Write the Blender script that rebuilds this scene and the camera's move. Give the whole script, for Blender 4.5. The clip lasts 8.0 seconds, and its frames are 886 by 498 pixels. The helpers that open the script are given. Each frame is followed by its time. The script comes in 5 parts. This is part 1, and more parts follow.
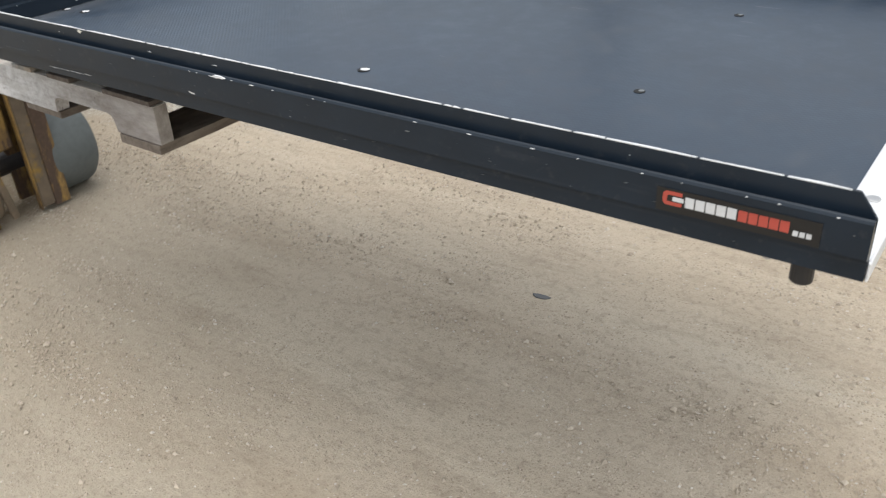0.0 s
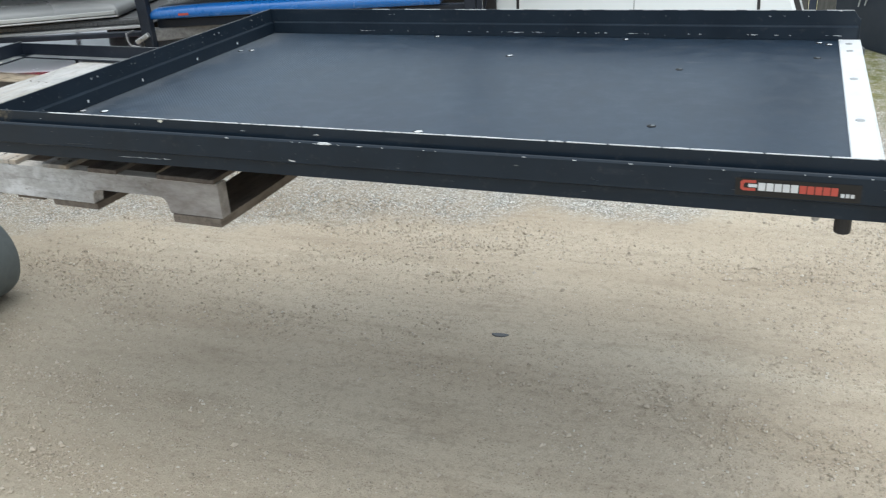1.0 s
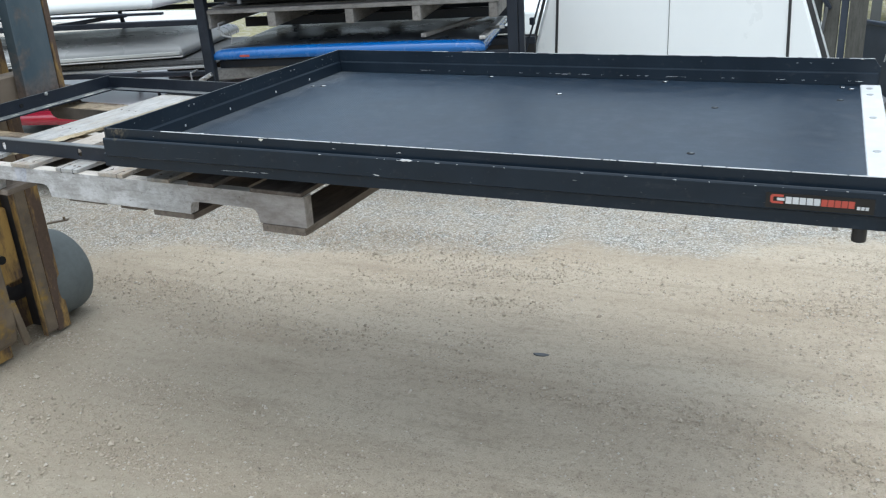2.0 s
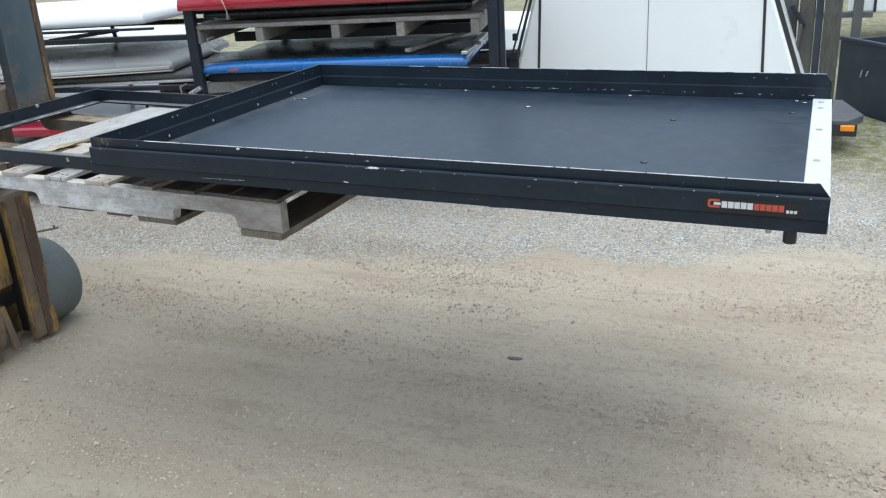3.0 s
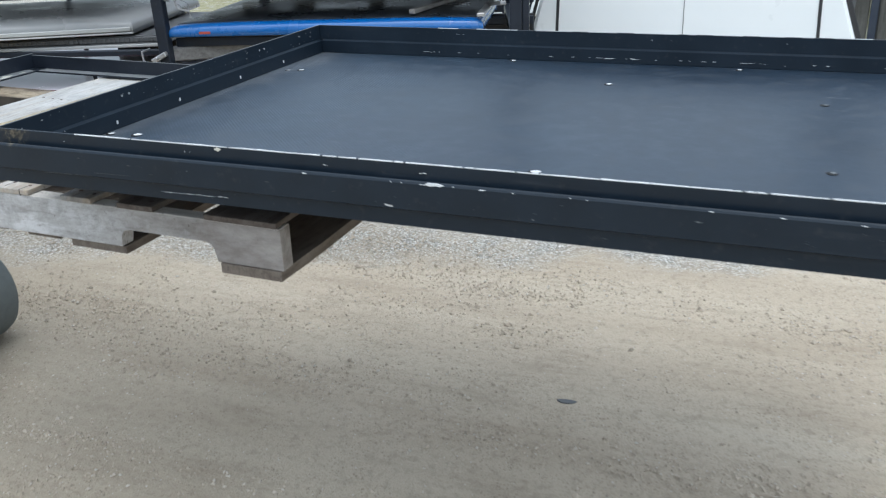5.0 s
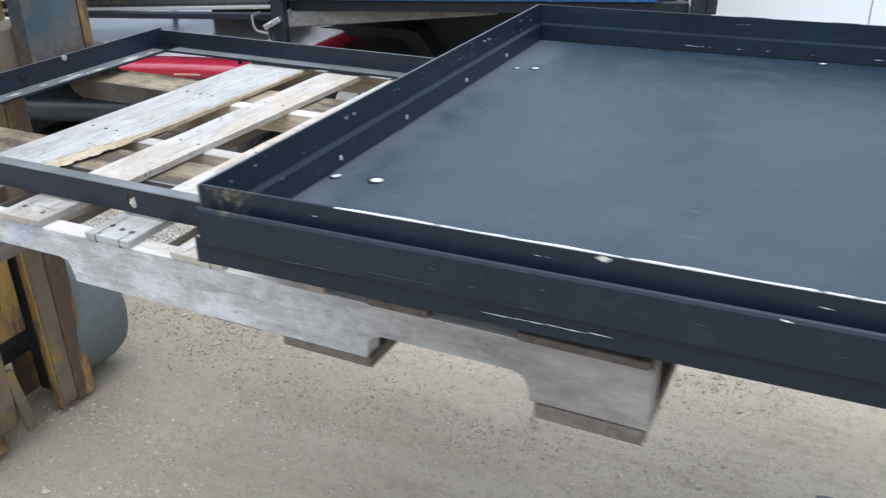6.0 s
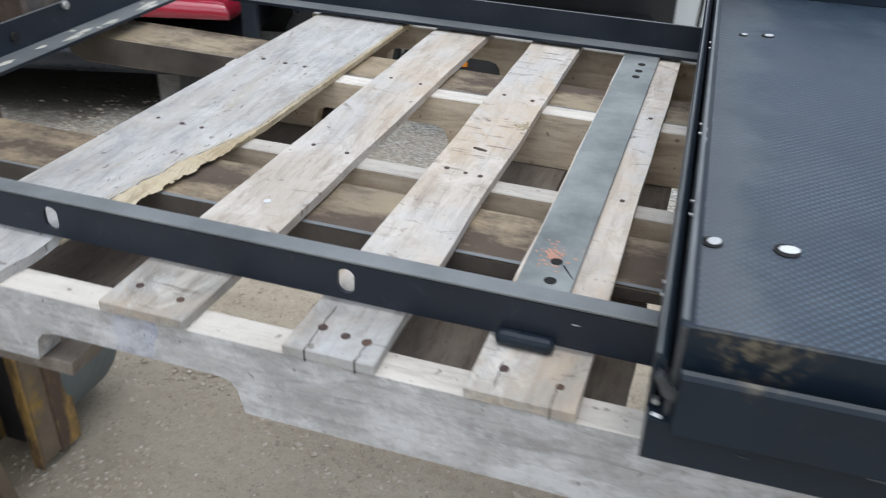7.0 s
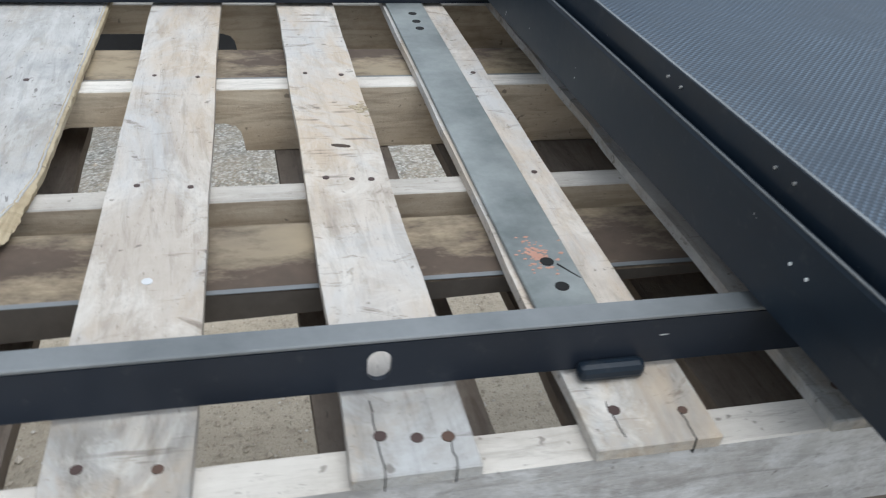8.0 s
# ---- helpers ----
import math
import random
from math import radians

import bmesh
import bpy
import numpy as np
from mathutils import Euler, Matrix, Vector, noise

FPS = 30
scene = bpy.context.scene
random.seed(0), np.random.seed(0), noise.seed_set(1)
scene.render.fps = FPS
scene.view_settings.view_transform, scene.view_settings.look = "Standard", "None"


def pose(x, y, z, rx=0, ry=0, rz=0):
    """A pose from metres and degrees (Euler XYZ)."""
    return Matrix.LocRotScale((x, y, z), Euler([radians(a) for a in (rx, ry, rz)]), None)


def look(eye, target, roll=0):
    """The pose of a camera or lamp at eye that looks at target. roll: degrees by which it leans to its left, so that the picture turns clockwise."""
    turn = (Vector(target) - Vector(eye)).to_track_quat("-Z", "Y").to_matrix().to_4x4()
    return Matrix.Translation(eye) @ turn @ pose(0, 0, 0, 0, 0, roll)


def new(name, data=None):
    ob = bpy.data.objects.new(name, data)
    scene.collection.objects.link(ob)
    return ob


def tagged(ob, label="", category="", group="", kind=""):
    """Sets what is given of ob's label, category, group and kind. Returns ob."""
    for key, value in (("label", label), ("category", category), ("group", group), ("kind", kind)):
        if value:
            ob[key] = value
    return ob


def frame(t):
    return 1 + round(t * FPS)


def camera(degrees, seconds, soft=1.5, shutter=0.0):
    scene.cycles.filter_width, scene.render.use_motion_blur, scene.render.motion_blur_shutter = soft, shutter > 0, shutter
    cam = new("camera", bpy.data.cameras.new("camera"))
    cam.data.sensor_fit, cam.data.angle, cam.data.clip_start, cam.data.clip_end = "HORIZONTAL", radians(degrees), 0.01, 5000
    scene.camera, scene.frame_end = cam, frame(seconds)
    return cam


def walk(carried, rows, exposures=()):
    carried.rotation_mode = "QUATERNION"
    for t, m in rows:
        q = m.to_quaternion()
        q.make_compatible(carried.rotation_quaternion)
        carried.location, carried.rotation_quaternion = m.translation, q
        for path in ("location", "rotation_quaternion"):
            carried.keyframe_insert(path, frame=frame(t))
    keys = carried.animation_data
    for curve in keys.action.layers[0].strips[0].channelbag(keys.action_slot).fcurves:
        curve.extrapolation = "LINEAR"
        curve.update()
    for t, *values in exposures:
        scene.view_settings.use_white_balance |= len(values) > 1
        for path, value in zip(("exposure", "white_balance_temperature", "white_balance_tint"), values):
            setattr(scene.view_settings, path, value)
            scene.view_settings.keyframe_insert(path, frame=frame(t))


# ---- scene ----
# camera and its walk
cam = camera(54.4, 8.0, soft=1.2, shutter=0.3)
PATH = [
    (0, (2.01, -0.869, 1.579), (0.941, 0.489, 0.572), -4.1),
    (0.5, (1.878, -1.174, 1.595), (0.997, 0.373, 0.683), -4.7),
    (1, (1.736, -1.388, 1.642), (1.001, 0.268, 0.793), -4.7),
    (1.5, (1.675, -1.535, 1.654), (0.915, 0.14, 0.868), -4.5),
    (1.7, (1.701, -1.594, 1.658), (0.901, 0.073, 0.894), -4.0),
    (2.8, (1.855, -1.74, 1.672), (1.074, -0.044, 0.955), -3.6),
    (3, (1.869, -1.744, 1.676), (1.079, -0.05, 0.963), -3.6),
    (3.5, (1.876, -1.736, 1.673), (1.068, -0.052, 0.956), -4.0),
    (4, (1.81, -1.676, 1.641), (1.03, -0.002, 0.873), -4.0),
    (4.2, (1.737, -1.615, 1.629), (0.994, 0.072, 0.853), -3.4),
    (5.3, (1.222, -0.975, 1.541), (0.497, 0.717, 0.758), -2.7),
    (5.5, (1.099, -0.901, 1.546), (0.285, 0.739, 0.742), -2.9),
    (6, (0.682, -0.736, 1.539), (-0.113, 0.879, 0.666), -1.8),
    (6.2, (0.534, -0.702, 1.549), (-0.224, 0.911, 0.641), -1.1),
    (6.5, (0.338, -0.605, 1.495), (-0.4, 0.996, 0.55), -1.2),
    (6.7, (0.185, -0.525, 1.497), (-0.481, 1.081, 0.508), -0.1),
    (7, (-0.02, -0.443, 1.463), (-0.518, 1.207, 0.448), 1.6),
    (7.2, (-0.139, -0.41, 1.465), (-0.415, 1.246, 0.386), 2.9),
    (7.5, (-0.236, -0.377, 1.444), (-0.197, 1.309, 0.369), 3.1),
    (7.8, (-0.31, -0.306, 1.431), (0.0, 1.338, 0.336), 4.0),
    (8, (-0.372, -0.278, 1.428), (0.057, 1.34, 0.333), 3.8),
]
# the picture starts warm and turns cooler as the white balance settles
TINTS = [(0.0, 0.68, 6550, 8), (0.5, 0.7, 6350, -3), (1.0, 0.6, 6100, 3), (2.0, 0.55, 5850, 3), (4.2, 0.52, 5800, 3), (5.5, 0.72, 5750, 5), (6.3, 0.88, 5850, 7), (7.2, 0.4, 6000, 7), (8.0, 0.4, 5950, 5)]
walk(cam, [(t, look(eye, target, roll)) for t, eye, target, roll in PATH], TINTS)

# world and light: bright overcast sky
world = bpy.data.worlds.new("overcast_sky")
scene.world = world
world.use_nodes = True
wn = world.node_tree.nodes
wl = world.node_tree.links
sky = wn.new("ShaderNodeTexSky")
sky.sky_type = "NISHITA"
sky.sun_disc = False
sky.sun_elevation = radians(77)
sky.sun_rotation = radians(152)
sky.dust_density = 4.0
sky.air_density = 1.2
cloud = wn.new("ShaderNodeHueSaturation")
cloud.inputs["Saturation"].default_value = 0.4
wl.new(sky.outputs["Color"], cloud.inputs["Color"])
wl.new(cloud.outputs["Color"], wn["Background"].inputs["Color"])
wn["Background"].inputs["Strength"].default_value = 0.15
sun_data = bpy.data.lights.new("sun", "SUN")
sun_data.energy = 0.95
sun_data.angle = radians(130)
sun_data.color = (1.0, 0.98, 0.95)
sun = new("sun", sun_data)
sun.matrix_world = look((0.8, -1.5, 7.6), (0, 0, 0))


# ---------------- materials ----------------
class Mat:
    """A small wrapper that wires a principled material."""

    def __init__(self, name, rough=0.6, metal=0.0, spec=0.5):
        self.m = bpy.data.materials.new(name)
        self.m.use_nodes = True
        self.nt = self.m.node_tree
        self.b = self.nt.nodes["Principled BSDF"]
        self.b.inputs["Roughness"].default_value = rough
        self.b.inputs["Metallic"].default_value = metal
        self.b.inputs["Specular IOR Level"].default_value = spec
        tc = self.nt.nodes.new("ShaderNodeTexCoord")
        self.obj = tc.outputs["Object"]
        geo = self.nt.nodes.new("ShaderNodeNewGeometry")
        self.pos = geo.outputs["Position"]
        self.island = geo.outputs["Random Per Island"]
        self.rand = self.nt.nodes.new("ShaderNodeObjectInfo").outputs["Random"]

    def link(self, a, b):
        self.nt.links.new(a, b)

    def mapped(self, scale, source=None):
        n = self.nt.nodes.new("ShaderNodeMapping")
        n.inputs["Scale"].default_value = scale
        self.link(source or self.pos, n.inputs["Vector"])
        return n.outputs["Vector"]

    def noise(self, scale, detail=4.0, rough=0.55, vec=None, dist=0.0):
        n = self.nt.nodes.new("ShaderNodeTexNoise")
        n.inputs["Scale"].default_value = scale
        n.inputs["Detail"].default_value = detail
        n.inputs["Roughness"].default_value = rough
        n.inputs["Distortion"].default_value = dist
        self.link(vec or self.pos, n.inputs["Vector"])
        return n.outputs["Fac"]

    def voronoi(self, scale, feature="F1", vec=None, out="Distance"):
        n = self.nt.nodes.new("ShaderNodeTexVoronoi")
        n.feature = feature
        n.inputs["Scale"].default_value = scale
        self.link(vec or self.pos, n.inputs["Vector"])
        return n.outputs[out]

    def ramp(self, fac, stops):
        n = self.nt.nodes.new("ShaderNodeValToRGB")
        e = n.color_ramp.elements
        while len(e) < len(stops):
            e.new(0.5)
        for k, (p, c) in enumerate(stops):
            e[k].position = p
            e[k].color = (*c, 1) if len(c) == 3 else c
        self.link(fac, n.inputs["Fac"])
        return n.outputs["Color"]

    def mix(self, fac, a, b, mode="MIX"):
        n = self.nt.nodes.new("ShaderNodeMix")
        n.data_type = "RGBA"
        n.blend_type = mode
        for sock, v in ((n.inputs[0], fac), (n.inputs[6], a), (n.inputs[7], b)):
            if isinstance(v, (int, float)):
                sock.default_value = v
            elif isinstance(v, tuple):
                sock.default_value = (*v, 1)
            else:
                self.link(v, sock)
        return n.outputs[2]

    def calc(self, op, a, b=0.0, clamp=False, c=0.5):
        n = self.nt.nodes.new("ShaderNodeMath")
        n.operation = op
        n.use_clamp = clamp
        for sock, v in zip(n.inputs, (a, b, c)):
            if isinstance(v, (int, float)):
                sock.default_value = v
            else:
                self.link(v, sock)
        return n.outputs[0]

    def axis(self, which, source=None):
        n = self.nt.nodes.new("ShaderNodeSeparateXYZ")
        self.link(source or self.pos, n.inputs[0])
        return n.outputs[which]

    def color(self, c):
        if isinstance(c, tuple):
            self.b.inputs["Base Color"].default_value = (*c, 1)
        else:
            self.link(c, self.b.inputs["Base Color"])

    def rough(self, v):
        self.link(v, self.b.inputs["Roughness"])

    def bump(self, height, strength=0.3, dist=0.01):
        n = self.nt.nodes.new("ShaderNodeBump")
        n.inputs["Strength"].default_value = strength
        n.inputs["Distance"].default_value = dist
        self.link(height, n.inputs["Height"])
        old = self.b.inputs["Normal"].links
        if old:
            self.link(old[0].from_socket, n.inputs["Normal"])
        self.link(n.outputs["Normal"], self.b.inputs["Normal"])


def grey(v):
    return (v, v, v)


def make_ground():
    m = Mat("dirt_and_gravel", 0.95, spec=0.15)
    big = m.noise(0.8, 5, 0.6)
    tracks = m.noise(1.0, 5, 0.62, m.mapped((0.28, 2.4, 1.0)), 0.4)
    ruts = m.noise(1.0, 6, 0.7, m.mapped((2.2, 11.0, 1.0)), 0.3)
    fine = m.noise(190, 5, 0.78)
    mid = m.noise(32, 6, 0.72)
    dirt = m.ramp(tracks, [(0.32, (0.445, 0.372, 0.28)), (0.46, (0.49, 0.417, 0.322)), (0.58, (0.545, 0.475, 0.372)), (0.72, (0.5, 0.445, 0.365))])
    dirt = m.mix(m.ramp(big, [(0.42, grey(0)), (0.68, grey(0.5))]), dirt, (0.52, 0.46, 0.375))
    dirt = m.mix(m.ramp(ruts, [(0.33, grey(0.32)), (0.48, grey(0))]), dirt, (0.28, 0.225, 0.165))
    dirt = m.mix(m.ramp(mid, [(0.34, grey(0.4)), (0.5, grey(0))]), dirt, (0.25, 0.2, 0.15))
    dirt = m.mix(m.ramp(fine, [(0.36, grey(0.36)), (0.5, grey(0))]), dirt, (0.24, 0.2, 0.15))
    dirt = m.mix(m.ramp(fine, [(0.57, grey(0)), (0.72, grey(0.28))]), dirt, (0.6, 0.55, 0.465))
    # darkens the dirt towards the near left: shade kept in the colour
    left_shade = m.calc("ADD", m.calc("MULTIPLY", m.axis(0), 0.25), m.calc("MULTIPLY", m.noise(1.2, 5, 0.6), 0.35))
    left_shade = m.calc("ADD", left_shade, m.calc("MULTIPLY", m.axis(1), 0.3))
    dirt = m.mix(m.ramp(left_shade, [(0.1, grey(0.55)), (0.5, grey(0))]), dirt, (0.33, 0.29, 0.225))
    patchy = m.ramp(m.noise(5, 5, 0.7), [(0.42, grey(0.15)), (0.6, grey(1))])
    for scale, size in ((90, 0.36), (150, 0.42)):
        cell = m.voronoi(scale, out="Color")
        spot = m.ramp(m.voronoi(scale), [(size - 0.08, grey(1)), (size, grey(0))])
        dark_bit = m.calc("MULTIPLY", m.calc("MULTIPLY", spot, m.calc("LESS_THAN", m.axis(0, cell), 0.2)), patchy)
        pale_bit = m.calc("MULTIPLY", spot, m.calc("GREATER_THAN", m.axis(1, cell), 0.994))
        dirt = m.mix(m.calc("MULTIPLY", dark_bit, 0.5), dirt, (0.17, 0.13, 0.095))
        dirt = m.mix(m.calc("MULTIPLY", pale_bit, 0.8), dirt, (0.64, 0.61, 0.55))
    # pale crushed gravel further out (dark soil with painted shade beside the rack comes last)
    wob = m.nt.nodes.new("ShaderNodeVectorMath")
    wob.operation = "MULTIPLY_ADD"
    nz = m.nt.nodes.new("ShaderNodeTexNoise")
    nz.inputs["Scale"].default_value = 60
    m.link(m.pos, nz.inputs["Vector"])
    m.link(nz.outputs["Color"], wob.inputs[0])
    wob.inputs[1].default_value = (0.02, 0.02, 0.02)
    m.link(m.pos, wob.inputs[2])
    gcol = m.voronoi(110, out="Color", vec=wob.outputs[0])
    gdist = m.voronoi(110, vec=wob.outputs[0])
    gravel = m.ramp(m.axis(0, gcol), [(0.0, (0.25, 0.24, 0.215)), (0.5, (0.56, 0.545, 0.5)), (1, (0.85, 0.84, 0.8))])
    gravel = m.mix(m.ramp(gdist, [(0.3, grey(0)), (0.75, grey(0.75))]), gravel, (0.18, 0.165, 0.14))
    gravel = m.mix(m.ramp(m.noise(6, 5, 0.7), [(0.4, grey(0.5)), (0.62, grey(0))]), gravel, dirt)
    edge = m.calc("ADD", m.axis(1), m.calc("MULTIPLY", m.noise(1.3, 6, 0.7), 1.0))
    edge = m.calc("SUBTRACT", edge, m.calc("MULTIPLY", m.axis(0), 0.26))
    g_mask = m.ramp(m.calc("SUBTRACT", edge, 2.1), [(0.42, grey(0)), (0.6, grey(1))])
    col = m.mix(g_mask, dirt, gravel)
    # worn grass past the gravel
    gr = m.ramp(m.noise(24, 7, 0.8), [(0.3, (0.1, 0.095, 0.04)), (0.48, (0.26, 0.24, 0.11)), (0.7, (0.45, 0.4, 0.22))])
    gr = m.mix(m.ramp(m.noise(0.6, 5, 0.7), [(0.4, grey(0)), (0.62, grey(0.7))]), gr, (0.13, 0.15, 0.05))
    tuft = m.noise(2.2, 6, 0.75)
    far = m.calc("ADD", m.calc("ADD", m.axis(1), m.calc("MULTIPLY", m.axis(0), 0.55)), m.calc("MULTIPLY", tuft, 1.8))
    gm = m.ramp(m.calc("MULTIPLY", m.calc("SUBTRACT", far, 5.7), 0.8), [(0.1, grey(0)), (0.6, grey(1))])
    weeds = m.ramp(m.noise(9, 6, 0.75), [(0.4, grey(0.25)), (0.58, grey(1))])
    col = m.mix(m.calc("MULTIPLY", gm, weeds), col, gr)
    # near-black patch: damp soil and the deep shade by the rack in one colour
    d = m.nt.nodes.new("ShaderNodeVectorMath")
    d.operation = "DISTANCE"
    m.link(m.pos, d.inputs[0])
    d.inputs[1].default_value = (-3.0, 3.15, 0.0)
    soil_shade = m.calc("ADD", d.outputs["Value"], m.calc("MULTIPLY", m.noise(3, 5, 0.65), 0.5))
    col = m.mix(m.ramp(m.calc("MULTIPLY", soil_shade, 0.5), [(0.47, grey(0.92)), (0.6, grey(0))]), col, (0.045, 0.04, 0.03))
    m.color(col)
    m.bump(tracks, 0.3, 0.05)
    m.bump(ruts, 0.2, 0.02)
    m.bump(mid, 0.7, 0.014)
    m.bump(fine, 0.7, 0.006)
    m.bump(m.calc("MULTIPLY", m.calc("SUBTRACT", 0.6, gdist), g_mask), 0.5, 0.012)
    return m.m


def make_black_paint(name="chipped_black_paint", base=0.0085, wear=0.63, grime=None, blue=2.7):
    m = Mat(name, 0.42, spec=0.3)
    n1 = m.noise(9, 5, 0.6)
    n2 = m.noise(60, 4, 0.6)
    n3 = m.noise(38, 3, 0.7, m.mapped((0.35, 1, 1)))
    c = m.mix(m.ramp(n1, [(0.35, grey(0)), (0.75, grey(0.6))]), (base, base * (0.3 + 0.52 * blue), base * blue), (base * 1.6, base * (0.5 + 0.83 * blue), base * 1.62 * blue))
    chip = m.ramp(n3, [(wear + 0.09, grey(0)), (wear + 0.105, grey(1))])
    c = m.mix(chip, c, (0.5, 0.5, 0.5))
    lines = m.noise(60, 3, 0.6, m.mapped((0.05, 0.05, 1)), 0.2)
    rubbed = m.ramp(m.noise(5, 4, 0.6), [(0.48, grey(0)), (0.66, grey(1))])
    c = m.mix(m.calc("MULTIPLY", m.ramp(lines, [(0.6, grey(0)), (0.7, grey(0.1))]), rubbed), c, (0.12, 0.125, 0.135))
    dust = m.ramp(n2, [(0.6, grey(0)), (0.82, grey(0.16))])
    c = m.mix(dust, c, (0.16, 0.15, 0.14))
    if grime:
        d = m.nt.nodes.new("ShaderNodeVectorMath")
        d.operation = "DISTANCE"
        m.link(m.pos, d.inputs[0])
        d.inputs[1].default_value = grime
        g = m.calc("ADD", d.outputs["Value"], m.calc("MULTIPLY", m.noise(40, 5, 0.7), 0.09))
        spots = m.ramp(m.noise(85, 4, 0.65), [(0.44, grey(0)), (0.52, grey(0.9))])
        g = m.mix(m.ramp(g, [(0.055, grey(1)), (0.08, grey(0))]), (0, 0, 0), spots)
        c = m.mix(g, c, m.ramp(m.noise(150, 3, 0.6), [(0.4, (0.03, 0.027, 0.024)), (0.62, (0.14, 0.12, 0.085))]))
    m.color(c)
    m.rough(m.ramp(n1, [(0.3, grey(0.3)), (0.7, grey(0.42))]))
    m.bump(n2, 0.06, 0.002)
    return m.m


def make_mat_floor():
    m = Mat("textured_rubber_mat", 0.5, spec=0.6)
    big = m.noise(2.3, 5, 0.6)
    sm = m.noise(18, 5, 0.65)
    c = m.ramp(big, [(0.3, (0.008, 0.017, 0.031)), (0.7, (0.014, 0.027, 0.046))])
    c = m.mix(m.ramp(sm, [(0.5, grey(0)), (0.78, grey(0.3))]), c, (0.08, 0.083, 0.088))
    # pale dust along the walled end
    near = m.calc("ADD", m.axis(0), m.calc("MULTIPLY", m.noise(5, 5, 0.7), 0.22))
    c = m.mix(m.ramp(near, [(0.1, grey(0.4)), (0.15, grey(0.3)), (0.18, grey(0.08)), (0.26, grey(0))]), c, (0.2, 0.205, 0.21))
    scr = m.noise(26, 3, 0.6, m.mapped((0.25, 2.2, 1)))
    c = m.mix(m.ramp(scr, [(0.71, grey(0)), (0.74, grey(0.5))]), c, (0.22, 0.22, 0.22))
    m.color(c)
    m.rough(m.ramp(sm, [(0.3, grey(0.3)), (0.7, grey(0.42))]))
    # raised diagonal lattice, seven millimetres apart, trodden smooth towards the open end
    wob = m.calc("MULTIPLY", m.noise(11, 2, 0.5), 0.006)
    u = m.calc("ADD", m.calc("ADD", m.axis(0), m.axis(1)), wob)
    v = m.calc("ADD", m.calc("SUBTRACT", m.axis(0), m.axis(1)), wob)
    k = math.tau / 0.0098
    h = m.calc("ADD", m.calc("MULTIPLY", m.calc("SINE", m.calc("MULTIPLY", v, k)), 0.6), m.calc("MULTIPLY", m.calc("SINE", m.calc("MULTIPLY", u, k)), 0.4))
    worn = m.ramp(m.noise(7, 4, 0.65), [(0.35, grey(0.25)), (0.62, grey(1))])
    trodden = m.calc("ADD", m.axis(0), m.calc("MULTIPLY", m.noise(3, 4, 0.6), 0.4))
    worn = m.calc("MULTIPLY", worn, m.ramp(trodden, [(0.6, grey(1)), (1.0, grey(0.12))]))
    wire = m.calc("MULTIPLY", m.ramp(m.calc("MULTIPLY_ADD", h, 0.5), [(0.5, grey(0)), (0.85, grey(0.6))]), worn)
    m.color(m.mix(wire, c, (0.1, 0.145, 0.2)))
    m.bump(m.calc("MULTIPLY", h, worn), 0.4, 0.0008)
    return m.m


